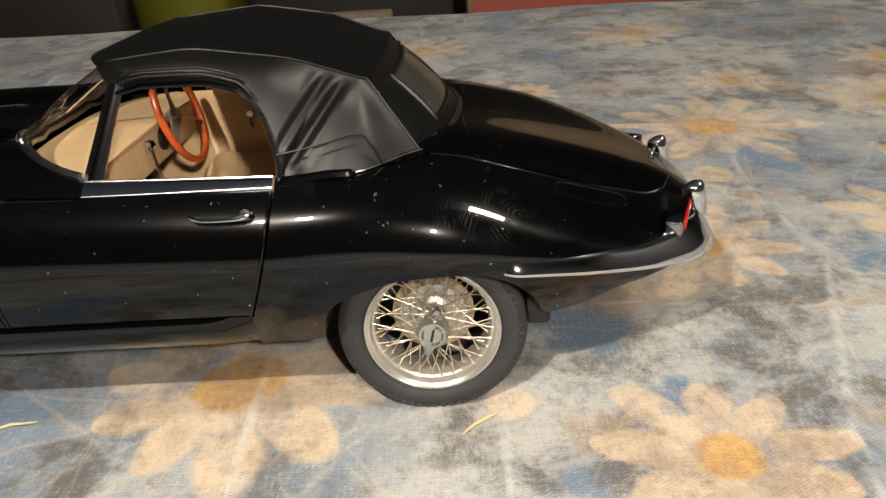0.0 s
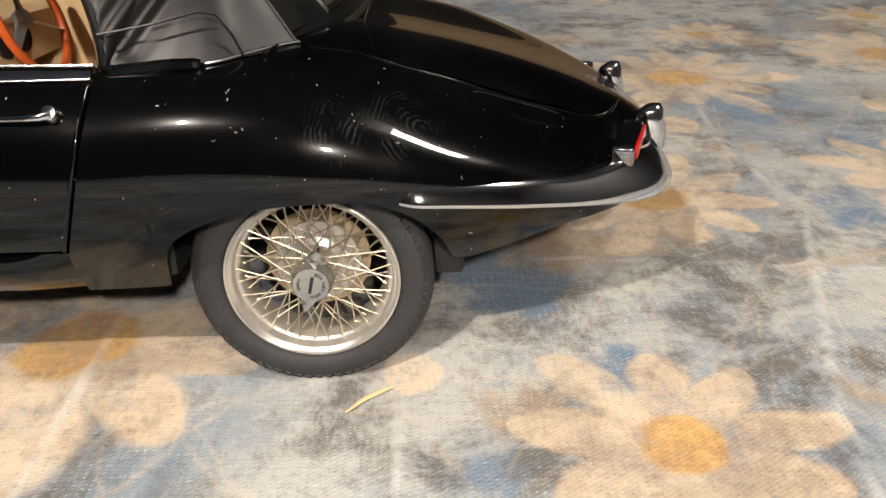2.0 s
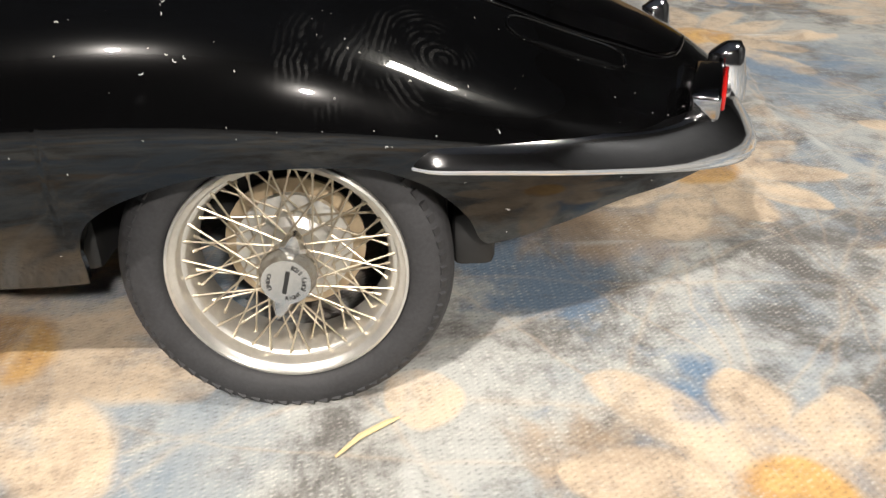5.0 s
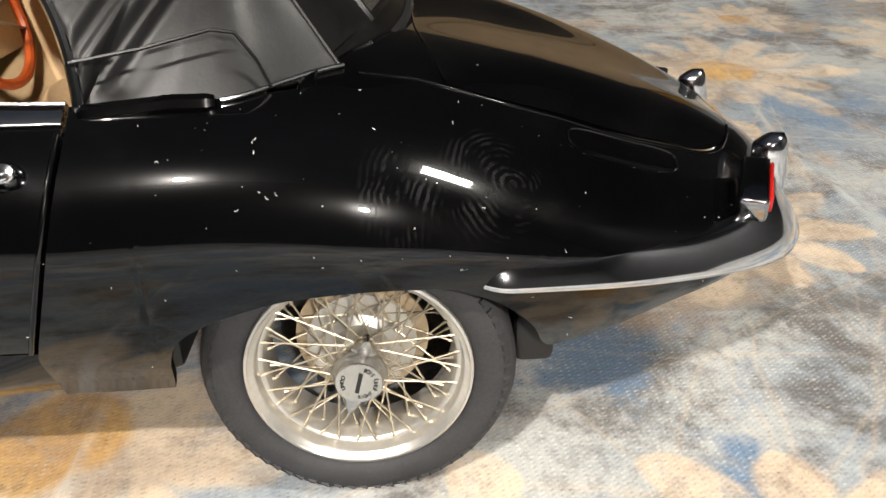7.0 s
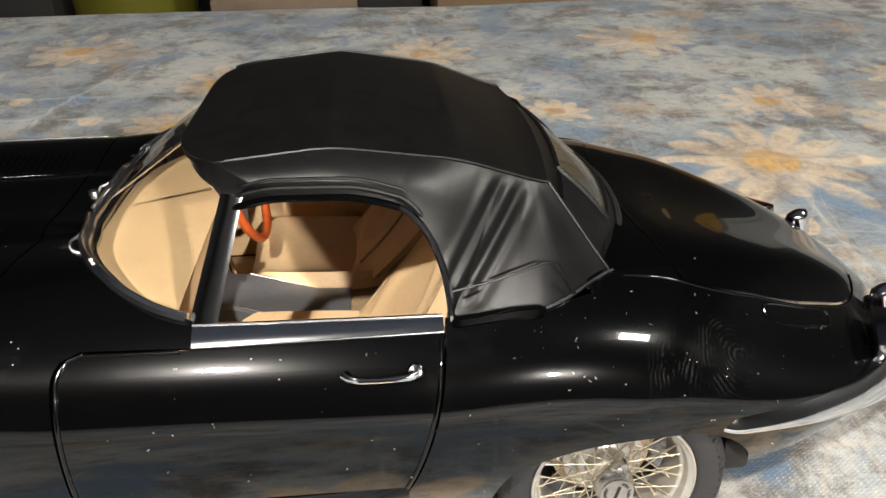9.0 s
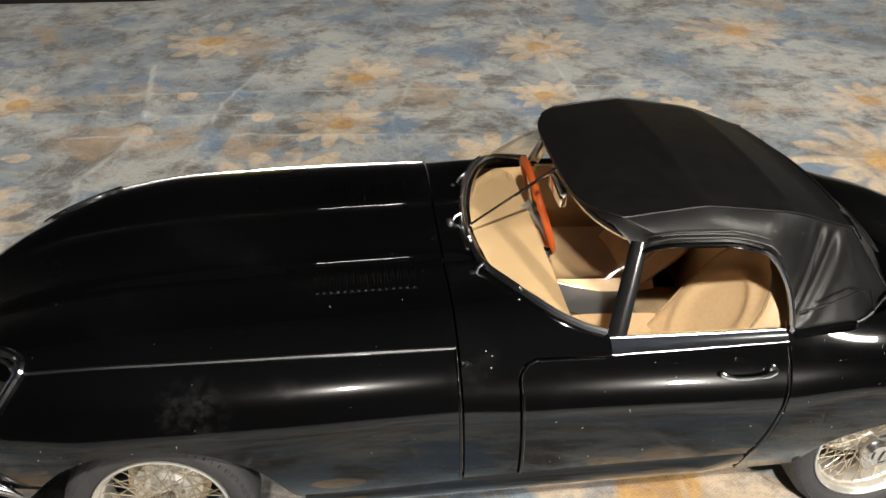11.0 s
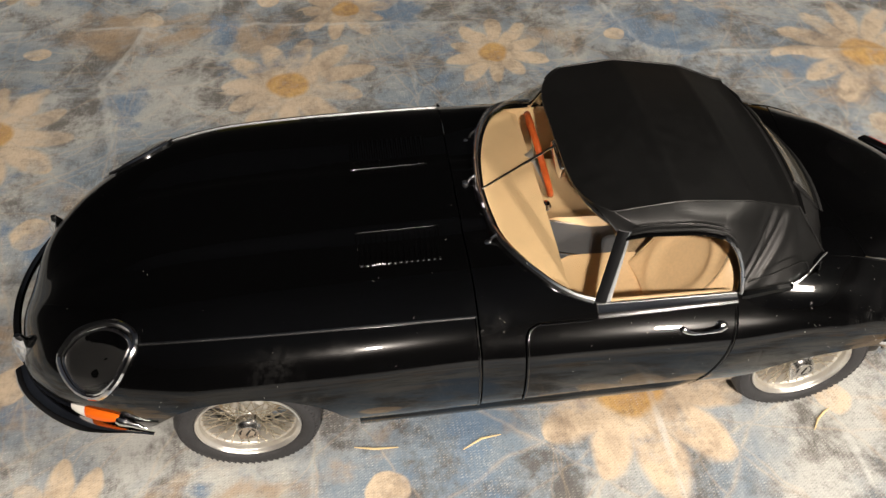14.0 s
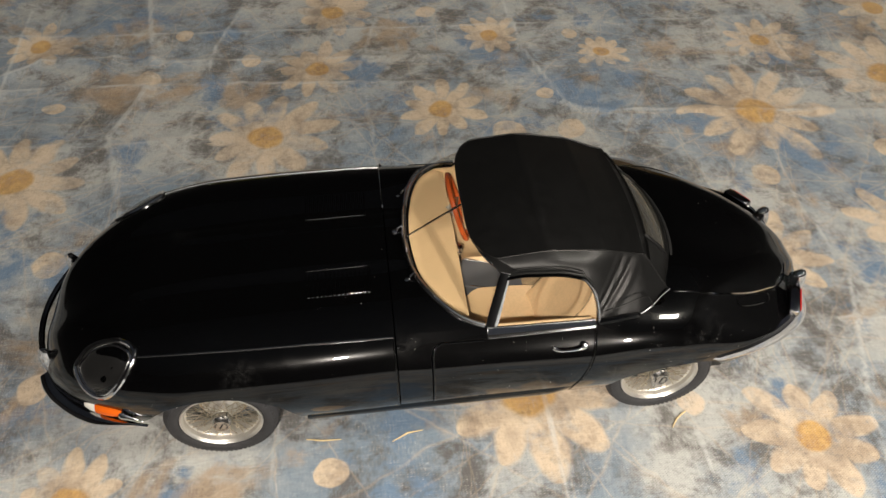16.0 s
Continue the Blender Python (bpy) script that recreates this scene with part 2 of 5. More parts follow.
SHOULDER_Z = curve((-189, 26.5), (-186, 31.5), (-180, 36.5), (-170, 41.5), (-155, 46.4), (-135, 48.4), (-110, 48.6), (-82, 48.2), (-50, 47), (-24, 46.3), (-8, 46), (5, 45), (20, 41.2), (32, 37), (42, 33), (50, 29.5), (54, 27.3), (56, 25.6))
WIDE_Y = curve((-189, 6), (-186, 21), (-180, 29), (-170, 36), (-155, 42), (-140, 44.8), (-110, 45.5), (-82, 45), (-50, 44.5), (-24, 44.6), (0, 44.1), (12, 42.5), (24, 39.7), (34, 35.7), (42, 31), (50, 23), (54, 15), (56, 5))
WIDE_Z = curve((-189, 25), (-180, 28), (-155, 33.5), (-135, 35), (-110, 34.5), (-82, 33), (-24, 32), (0, 32), (24, 29.5), (42, 26.2), (56, 24.4))
BASE_Z = curve((-189, 22), (-186, 18), (-180, 16), (-150, 17), (-82, 16), (-10, 15.5), (20, 15.5), (35, 17.5), (50, 21), (56, 23))
SLOPE = curve((-189, 35), (-160, 24), (-120, 22), (-85, 26), (-70, 38), (-26, 42), (-10, 24), (1, 19), (12, 27), (24, 40), (45, 45), (56, 40))
LOW = curve((-189, 22), (-186, 20), (-165, 22), (-157, 24), (-154, 27), (-150.5, 31), (-146, 34.8), (-140, 37.2), (-132, 38), (-124.5, 36.9), (-119, 34.6), (-114.3, 30.8), (-111.8, 26.5), (-110.2, 23.4), (-109.5, 23), (-81, 24.3))
LOW_REAR = curve((-30, 17.4), (-18.6, 17.9), (-17.9, 21.8), (-16.7, 25), (-14.7, 26.8), (-11, 28.5), (-5, 30), (1.5, 30.4), (8, 30), (13.4, 28), (16.9, 25), (18.5, 22.6), (19.3, 20.4), (20.4, 19.4), (27.6, 20.6), (36, 22.4), (46, 22.6), (56, 24))


@functools.lru_cache(maxsize=20000)
def frame_of(x):
    """The corner points of the section at x, as three cubic arcs."""
    zc, ys, zs, ym, zm, zb = TOP(x), SHOULDER_Y(x), SHOULDER_Z(x), WIDE_Y(x), WIDE_Z(x), BASE_Z(x)
    a = radians(SLOPE(x))
    ca, sa = math.cos(a), math.sin(a)
    far = math.hypot(ym - ys, zm - zs)
    return (((0, zc), (0.5 * ys, zc), (ys - ca * 0.36 * ys, zs + sa * 0.36 * ys), (ys, zs)),
            ((ys, zs), (ys + ca * 0.42 * far, zs - sa * 0.42 * far), (ym, zm + 0.5 * (zs - zm)), (ym, zm)),
            ((ym, zm), (ym, zm - 0.5 * (zm - zb)), (ym * 0.93, zb + 0.35 * (zm - zb)), (ym * 0.88, zb)))


def bare(x, s):
    """The y and z at s (0 the crown, 1 the shoulder, 2 the widest line, 3 the base) of the section at x."""
    k = int(min(2, max(0, math.floor(s))))
    t = s - k
    r = 1 - t
    (ay, az), (by, bz), (cy, cz), (dy, dz) = frame_of(x)[k]
    e, f, g, h = r * r * r, 3 * t * r * r, 3 * t * t * r, t * t * t
    y, z = ay * e + by * f + cy * g + dy * h, az * e + bz * f + cz * g + dz * h
    if s < 1 and abs(y) < 13.5:
        # the raised middle of the bonnet
        z += 1.5 * smooth(13.5, 9.5, abs(y)) * smooth(-178, -150, x) * smooth(-60, -84, x)
    return y, z


def section(x, s):
    y, z = bare(x, s)
    return Vector((x, -y, z))


def at_z(x, z, lo=0.2, hi=3.0):
    """The s at which the section at x comes down to z."""
    for _ in range(16):
        mid = (lo + hi) / 2
        if bare(x, mid)[1] > z:
            lo = mid
        else:
            hi = mid
    return (lo + hi) / 2


def at_y(x, y, hi=2.0):
    lo = 0.0
    for _ in range(16):
        mid = (lo + hi) / 2
        if bare(x, mid)[0] < y:
            lo = mid
        else:
            hi = mid
    return (lo + hi) / 2


def panel(bm, xa, xb, sa, sb, nx, nt, side=1):
    """A patch of the body between the fore and aft edges xa(t), xb(t) and the upper and lower edges sa(x), sb(x)."""
    grid = []
    sa, sb = functools.lru_cache(None)(sa), functools.lru_cache(None)(sb)
    for i in range(nx + 1):
        row = []
        for j in range(nt + 1):
            t = j / nt
            x = lerp(xa(t), xb(t), i / nx)
            p = section(x, lerp(sa(x), sb(x), t))
            row.append((p.x, p.y * side, p.z))
        grid.append(row)
    return sheet(bm, grid)


def fixed(v):
    return lambda _: v


def on_body(x, s, out=0.0, side=1):
    """A point on the skin, moved out along its normal."""
    p = section(x, s)
    n = (section(x + 0.2, s) - section(x - 0.2, s)).cross(section(x, s + 0.01) - section(x, s - 0.01)).normalized()
    if n.y > 0 or (abs(n.y) < 0.05 and n.z < 0):
        n = -n
    p = p + n * out
    return Vector((p.x, p.y * side, p.z))


# ---- room and table ----
def thing(name, label, category, group="", kind=""):
    return tagged(new(name), label, category, group, kind)


def wall(name, lo, hi, mat, label):
    bm = bmesh.new()
    box(bm, [v * 1000 for v in lo], [v * 1000 for v in hi])
    return tagged(finish(name, bm, mat, sharp=30), label, name.split("_")[0], kind="structure")


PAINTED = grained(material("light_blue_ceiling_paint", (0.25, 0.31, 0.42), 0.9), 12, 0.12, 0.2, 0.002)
# unseen walls: the room's dimness is put into a near-black plaster colour
PLASTER = grained(material("dark_grey_plaster", (0.07, 0.072, 0.078), 0.9), 12, 0.12, 0.2, 0.002)
BOARDS = grained(material("dark_floor", (0.12, 0.08, 0.05), 0.6), 9, 0.3)
wall("floor", (-1.9, -1.9, -0.80), (1.9, 1.9, -0.75), BOARDS, "dark brown floor under the table")
wall("ceiling", (-1.9, -1.9, 1.7), (1.9, 1.9, 1.75), PAINTED, "plain pale blue plaster ceiling")
wall("wall_north", (-1.9, 1.5, -0.75), (1.9, 1.56, 1.7), PLASTER, "plain dark grey plaster wall")
wall("wall_south", (-1.9, -1.56, -0.75), (1.9, -1.5, 1.7), PLASTER, "plain dark grey plaster wall")
wall("wall_west", (-1.96, -1.5, -0.75), (-1.9, 1.5, 1.7), PLASTER, "plain dark grey plaster wall")
wall("wall_east", (1.9, -1.5, -0.75), (1.96, 1.5, 1.7), PLASTER, "plain dark grey plaster wall")

fixture = thing("ceiling_light", "white louvred tube light under the ceiling", "ceiling light")
ENAMEL = material("white_enamel", (0.7, 0.7, 0.68), 0.4)
bm = bmesh.new()
box(bm, (840, -490, 1640), (1460, -110, 1700), 4)
part("housing", bm, ENAMEL, fixture)
for k in range(4):
    bm = bmesh.new()
    box(bm, (850, -424 + 76 * k, 1600), (1450, -402 + 76 * k, 1632), 1)
    part("louvre", bm, ENAMEL, fixture)

TABLE_Z = 2.0


def cloth_material():
    m = material("printed_denim_cloth", (0.3, 0.33, 0.38), 0.9)
    n, b, pos = nodes_of(m)
    group = bpy.data.node_groups.new("daisy", "ShaderNodeTree")
    for nm, kind in (("P", "NodeSocketVector"), ("Centre", "NodeSocketVector"), ("Radius", "NodeSocketFloat"), ("Turn", "NodeSocketFloat"), ("Count", "NodeSocketFloat")):
        group.interface.new_socket(nm, in_out="INPUT", socket_type=kind)
    for nm in ("Petal", "Heart"):
        group.interface.new_socket(nm, in_out="OUTPUT", socket_type="NodeSocketFloat")
    g = Nodes(group)
    gi, go = group.nodes.new("NodeGroupInput").outputs, group.nodes.new("NodeGroupOutput")
    d = g.vmath("SUBTRACT", gi["P"], gi["Centre"])[0]
    sep = group.nodes.new("ShaderNodeSeparateXYZ")
    group.links.new(d, sep.inputs[0])
    r = g.math("DIVIDE", g.math("SQRT", g.math("ADD", g.math("MULTIPLY", sep.outputs[0], sep.outputs[0]), g.math("MULTIPLY", sep.outputs[1], sep.outputs[1]))), gi["Radius"])
    ang = g.math("ADD", g.math("ARCTAN2", sep.outputs[1], sep.outputs[0]), gi["Turn"])
    turns = g.math("MULTIPLY", g.math("ADD", ang, 12.566), g.math("DIVIDE", gi["Count"], 6.28319))
    cell = g.math("FLOOR", turns)
    off = g.math("ABSOLUTE", g.math("SUBTRACT", g.math("FRACT", turns), 0.5))
    rnd = g.math("FRACT", g.math("MULTIPLY", g.math("SINE", g.math("ADD", g.math("MULTIPLY", cell, 12.99), g.math("MULTIPLY", gi["Turn"], 7.3))), 437.5))
    reach = g.math("ADD", g.math("MULTIPLY", g.math("ABSOLUTE", rnd), 0.30), 0.72)
    # petals: rounded ends, widest at two thirds
    q = g.math("DIVIDE", r, reach)
    across = g.math("MULTIPLY", g.math("MULTIPLY", off, r), g.math("DIVIDE", 6.28319, gi["Count"]))
    width = g.math("MULTIPLY", g.math("SQRT", g.math("MAXIMUM", g.math("SUBTRACT", 1.0, g.math("POWER", g.math("ABSOLUTE", g.math("DIVIDE", g.math("SUBTRACT", q, 0.6), 0.4)), 2.2)), 0.0)), g.math("DIVIDE", 1.62, gi["Count"]))
    width = g.math("MAXIMUM", width, g.math("MULTIPLY", g.math("LESS_THAN", q, 0.6), g.math("DIVIDE", 1.0, gi["Count"])))
    petal = g.ramp(g.math("SUBTRACT", width, across), -0.03, 0.045)
    heart = g.ramp(g.math("SUBTRACT", 0.25, r), -0.025, 0.05)
    group.links.new(petal, go.inputs[0])
    group.links.new(heart, go.inputs[1])

    wob = n.add("ShaderNodeTexNoise")
    n.t.links.new(pos, wob.inputs["Vector"])
    wob.inputs["Scale"].default_value, wob.inputs["Detail"].default_value = 70.0, 2.0
    shift = n.vmath("SCALE", n.vmath("SUBTRACT", wob.outputs[1], (0.5, 0.5, 0.5))[0])[0]
    shift.node.inputs["Scale"].default_value = 0.006
    p = n.vmath("ADD", pos, shift)[0]
    petal = heart = None
    for x, y, radius, turn, count in DAISIES:
        node = n.t.nodes.new("ShaderNodeGroup")
        node.node_tree = group
        n.t.links.new(p, node.inputs[0])
        node.inputs[1].default_value = (x * 0.001, y * 0.001, 0)
        node.inputs[2].default_value, node.inputs[3].default_value, node.inputs[4].default_value = radius * 0.001, turn, count
        petal = node.outputs[0] if petal is None else n.math("MAXIMUM", petal, node.outputs[0])
        heart = node.outputs[1] if heart is None else n.math("MAXIMUM", heart, node.outputs[1])
    for x, y, radius in DOTS:
        far = n.vmath("LENGTH", n.vmath("MULTIPLY", n.vmath("SUBTRACT", p, (x * 0.001, y * 0.001, 0))[0], (1, 1, 0))[0])[1]
        petal = n.math("MAXIMUM", petal, n.ramp(far, radius * 0.00108, radius * 0.00092))
    # the washed blue ground with grey, slate and tan clouds
    big, mid, fine = n.noise(pos, 15, 6, 0.65, 0.3), n.noise(pos, 42, 8, 0.74, 0.25), n.noise(pos, 170, 5, 0.72)
    other = n.noise(n.vmath("ADD", pos, (3.1, 1.7, 0))[0], 26, 6, 0.66, 0.2)
    ground = n.mix(n.ramp(big, 0.38, 0.6), (0.165, 0.215, 0.265), (0.40, 0.405, 0.385))
    ground = n.mix(n.math("MULTIPLY", n.ramp(mid, 0.46, 0.62), 0.9), ground, (0.085, 0.077, 0.07))
    ground = n.mix(n.ramp(other, 0.53, 0.64), ground, (0.12, 0.185, 0.27))
    ground = n.mix(n.math("MULTIPLY", n.ramp(n.noise(n.vmath("ADD", pos, (0.4, 5.2, 0))[0], 30, 5, 0.6, 0.5), 0.54, 0.68), 0.75), ground, (0.36, 0.25, 0.15))
    tan = n.mix(n.ramp(mid, 0.38, 0.64), (0.60, 0.48, 0.345), (0.34, 0.26, 0.185))
    tan = n.mix(n.ramp(big, 0.45, 0.75), tan, (0.58, 0.48, 0.37))
    cover = n.math("MULTIPLY", n.math("MULTIPLY", petal, n.math("MULTIPLY", n.ramp(fine, 0.16, 0.42), n.math("ADD", n.math("MULTIPLY", n.ramp(n.noise(pos, 55, 6, 0.7, 0.4), 0.36, 0.52), 0.5), 0.5))), n.math("SUBTRACT", 1.0, n.math("MULTIPLY", n.ramp(other, 0.54, 0.70), 0.6)))
    colour = n.mix(cover, ground, tan)
    yellow = n.mix(n.ramp(fine, 0.35, 0.65), (0.36, 0.18, 0.04), (0.56, 0.33, 0.09))
    colour = n.mix(n.math("MULTIPLY", n.math("MULTIPLY", heart, n.ramp(fine, 0.1, 0.5)), 0.85), colour, yellow)
    smudge = n.ramp(n.noise(n.vmath("ADD", pos, (1.3, 0.2, 0))[0], 120, 9, 0.8), 0.50, 0.66)
    colour = n.mix(n.math("MULTIPLY", smudge, 0.42), colour, (0.075, 0.06, 0.05))
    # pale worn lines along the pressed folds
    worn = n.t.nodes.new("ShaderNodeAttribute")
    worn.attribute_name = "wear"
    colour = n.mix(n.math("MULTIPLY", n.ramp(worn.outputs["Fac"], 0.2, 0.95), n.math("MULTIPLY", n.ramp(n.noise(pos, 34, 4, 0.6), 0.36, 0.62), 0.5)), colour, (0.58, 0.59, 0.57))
    # coarse twill: slanting pale stitches over the darker warp, uneven along both threads
    drift = n.t.nodes.new("ShaderNodeTexNoise")
    n.t.links.new(pos, drift.inputs["Vector"])
    drift.inputs["Scale"].default_value, drift.inputs["Detail"].default_value = 260.0, 3.0
    sway = n.vmath("SCALE", n.vmath("SUBTRACT", drift.outputs[1], (0.5, 0.5, 0.5))[0])[0]
    sway.node.inputs["Scale"].default_value = 0.0007
    sep = n.add("ShaderNodeSeparateXYZ", n.vmath("ADD", pos, sway)[0])
    warp = n.math("COSINE", n.math("MULTIPLY", n.math("SUBTRACT", sep.outputs[1], n.math("MULTIPLY", sep.outputs[0], 0.6)), 2 * math.pi / 0.00072))
    weft = n.math("COSINE", n.math("MULTIPLY", n.math("ADD", sep.outputs[0], n.math("MULTIPLY", sep.outputs[1], 0.1)), 2 * math.pi / 0.0011))
    slub = n.noise(n.vmath("MULTIPLY", pos, (260, 1700, 1))[0], 1.0, 4, 0.65)
    slub2 = n.noise(n.vmath("MULTIPLY", pos, (1900, 320, 1))[0], 1.0, 4, 0.65)
    grain = n.noise(pos, 2400, 3, 0.65)
    stitch = n.math("MULTIPLY", warp, n.math("ADD", n.math("MULTIPLY", weft, 0.45), 0.55))
    thread = n.math("ADD", n.math("MULTIPLY", stitch, 0.085), n.math("ADD", n.math("MULTIPLY", n.math("ADD", slub, slub2), 0.36), n.math("MULTIPLY", grain, 0.28)))
    bare_ = n.math("MULTIPLY", n.ramp(n.noise(pos, 65, 5, 0.7), 0.34, 0.62), n.math("SUBTRACT", 1.0, n.math("MULTIPLY", cover, 0.55)))
    colour = n.mix(n.math("MULTIPLY", n.ramp(thread, 0.50, 0.26), 0.72), colour, n.mix(0.72, colour, (0.022, 0.026, 0.034)))
    colour = n.mix(n.math("MULTIPLY", n.math("MULTIPLY", n.ramp(thread, 0.50, 0.74), n.math("ADD", n.math("MULTIPLY", bare_, 0.6), 0.15)), 0.9), colour, (0.70, 0.67, 0.61))
    n.t.links.new(colour, b.inputs["Base Color"])
    n.t.links.new(n.bump(thread, 0.5, 0.00025), b.inputs["Normal"])
    b.inputs["Sheen Weight"].default_value = 0.15
    return m


# printed daisies: x, y, radius, turn, petals
NEAR_DAISIES = [
    (47.8, -57.5, 24.5, 0.2, 9), (-39, -31, 38.3, 0.5, 10), (-128.6, 109, 32.5, 0.1, 11), (-50, 119.6, 22.0, 0.7, 10), (91.5, 101, 36.0, 0.35, 12),
    (-18.7, 175.4, 18.0, 0.2, 10), (-105.7, 156.5, 23.2, 0.9, 10), (-232, 92, 32.5, 0.4, 11), (-241, 191, 20.9, 0.1, 10), (-96, 205, 25.5, 0.5, 10),
]
FAR_DAISIES = [
    (114.7, 155, 22.0, 0.25, 10), (-183, -52, 20.9, 0.6, 10), (163, 121, 32.5, 0.15, 11), (185, 176, 23.2, 0.8, 10), (33, 154.6, 15.7, 0.3, 10),
    (62.7, 15.5, 27.8, 0.45, 10), (125, 25, 25.5, 0.2, 10), (-10, 235, 25.5, 0.7, 10), (95, 245, 30.2, 0.3, 11), (-170, 262, 29.0, 0.1, 10), (210, 60, 30.2, 0.5, 10), (-300, 20, 30.2, 0.4, 11),
]
DAISIES = NEAR_DAISIES + FAR_DAISIES
DOTS = [(-104.4, -51.7, 5.2), (-202, -11.2, 5.6), (-136.9, 167.1, 4.9), (-171.5, 191.5, 4.2), (-49.2, 199.9, 5), (-225.8, 140, 4.6), (21.3, 171.8, 4.3),
        (-1.7, 124.5, 4.7), (-185.4, 157.6, 5.9), (-207.8, 44.5, 6.4), (13.6, -41, 5), (-22, 100.4, 7.5), (5.6, 98.3, 6.3), (80, 60, 6), (140, 70, 6)]
# pressed folds in the cloth: height, breadth and the points along each
LONG_CREASES = [
    (1.2, 3.0, ((-193, 230), (-185, 174), (-186, 146), (-197, 117), (-172, 10))),
    (1.0, 2.6, ((-253, 155), (-226, 156), (-141, 149), (-42, 138), (19, 110), (119, 98), (260, 80))),
    (0.9, 3.0, ((-14, 300), (-4, 156), (23, 61), (11, -36))),
    (1.0, 2.2, ((92, 102), (86, 46), (90, 6), (70, -52), (60, -120))),
    (0.8, 3.0, ((-320, 205), (-120, 190), (130, 175))),
    (1.0, 2.4, ((-255, 166), (-238, 178), (-204, 178), (-175, 170), (-104, 165), (-40, 160))),
]
SHORT_CREASES = [
    (1.3, 1.6, ((11, -36), (15, -130))), (1.2, 1.7, ((-34, -26), (-36, -130))), (0.9, 2.2, ((-121, -33), (-131, -130))),
    (0.7, 3.0, ((119, 98), (128, 240))), (0.8, 2.0, ((30, -8), (140, -22))), (0.7, 2.0, ((-90, -30), (-85, -110))),
    (0.9, 2.4, ((-242, 115), (-201, 110), (-162, 113))), (0.9, 2.6, ((-141, 222), (-155, 179), (-164, 100))),
    (0.9, 2.6, ((-75, 196), (-85, 157), (-82, 103))), (0.9, 2.4, ((-252, 150), (-252, 223))),
]
FOLDS = [(a, b, high, broad) for high, broad, pts in LONG_CREASES + SHORT_CREASES for a, b in zip(pts, pts[1:])]


def cloth_height(x, y):
    z = TABLE_Z + fold_height(x, y) - 4.2 * math.exp(-((x + 68) / 95) ** 4 - ((y - 38) / 36) ** 4)
    z += 1.1 * noise.noise(Vector((x * 0.011, y * 0.011, 0.3))) * smooth(40, 120, math.hypot(x + 60, y) - 60)
    z += 0.25 * noise.noise(Vector((x * 0.05, y * 0.05, 1.3)))
    # the tyres press into the cloth
    z -= sum(1.1 * math.exp(-((x - wx) / 13) ** 4 - ((y + 35) / 16) ** 4) for wx in (0, -135.4))
    edge = 352 + 0.12 * x * -0.35 + 9 * noise.noise(Vector((x * 0.008, 4.1, 0)))
    if y > edge - 30:
        z -= 60 * smooth(0, 70, y - edge + 30) ** 1.5
    return z


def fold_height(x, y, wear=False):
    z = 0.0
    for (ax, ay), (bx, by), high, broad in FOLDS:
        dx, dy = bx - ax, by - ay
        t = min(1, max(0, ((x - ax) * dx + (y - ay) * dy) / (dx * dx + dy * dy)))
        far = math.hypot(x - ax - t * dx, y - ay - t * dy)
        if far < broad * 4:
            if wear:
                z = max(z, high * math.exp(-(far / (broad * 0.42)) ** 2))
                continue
            wheel = min(math.hypot(x - wx, y + 35) for wx in (0, -135.4))
            z += high * 0.8 * math.exp(-(far / broad) ** 2) * smooth(15, 24, wheel)
    return z


def tablecloth():
    xs = np.concatenate([np.arange(-480, -262, 9), np.arange(-262, 172, 1.7), np.arange(172, 480, 9)])
    ys = np.concatenate([np.arange(-620, -130, 14), np.arange(-130, 235, 1.7), np.arange(235, 405, 6)])
    bm = bmesh.new()
    sheet(bm, [[(x, y, cloth_height(x, y)) for y in ys] for x in xs])
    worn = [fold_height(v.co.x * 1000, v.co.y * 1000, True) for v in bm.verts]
    ob = finish("tablecloth", bm, cloth_material(), sharp=180)
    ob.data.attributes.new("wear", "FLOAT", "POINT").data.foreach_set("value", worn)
    return tagged(ob, "creased blue denim tablecloth printed with tan daisies", "tablecloth")


tablecloth()
bm = bmesh.new()
box(bm, (-470, -610, -40), (470, 318, -3), 4)
table = thing("table", "plain wooden table hidden under the printed cloth", "table")
OAK = grained(material("table_wood", (0.28, 0.17, 0.09), 0.5), 60, 0.2)
part("tabletop", bm, OAK, table)
for x, y in ((-430, -570), (430, -570), (-430, 280), (430, 280)):
    bm = bmesh.new()
    box(bm, (x - 25, y - 25, -750), (x + 25, y + 25, -40), 4)
    part("leg", bm, OAK, table)


# ---- things ----
car = thing("model_car", "black diecast model roadster, closed black soft top, wire wheels", "model car")
# the soft cloth lets the far wheels sink a little
car.matrix_world = Matrix.Translation((0, -0.037, 0.040)) @ Matrix.Rotation(radians(-2.7), 4, "X") @ Matrix.Translation((0, 0.037, -0.040))
E = 0.17  # half a shut line


def door_rear_z(z):
    return lerp(-24.2, -30.0, min(1, max(0, (46 - z) / 22)) ** 1.6)


def door_rear(t, sa=None, sb=None):
    """The door's rear edge, at t down a panel that runs from sa to sb."""
    sa, sb = sa or DOOR_TOP, sb or DOOR_LOW
    return door_rear_z(bare(-27, lerp(sa(-27), sb(-27), t))[1])


DOOR_TOP = lambda x: at_z(x, SHOULDER_Z(x) - 1.6, 0.9, 2)  # noqa: E731
DOOR_LOW = lambda x: at_z(x, 25.0, 1.2, 3)  # noqa: E731


def door_front(t):
    return -71.8 + (3.2 * (1 - math.sqrt(max(0, 1 - (1 - t / 0.18) ** 2))) if t < 0.18 else 0)


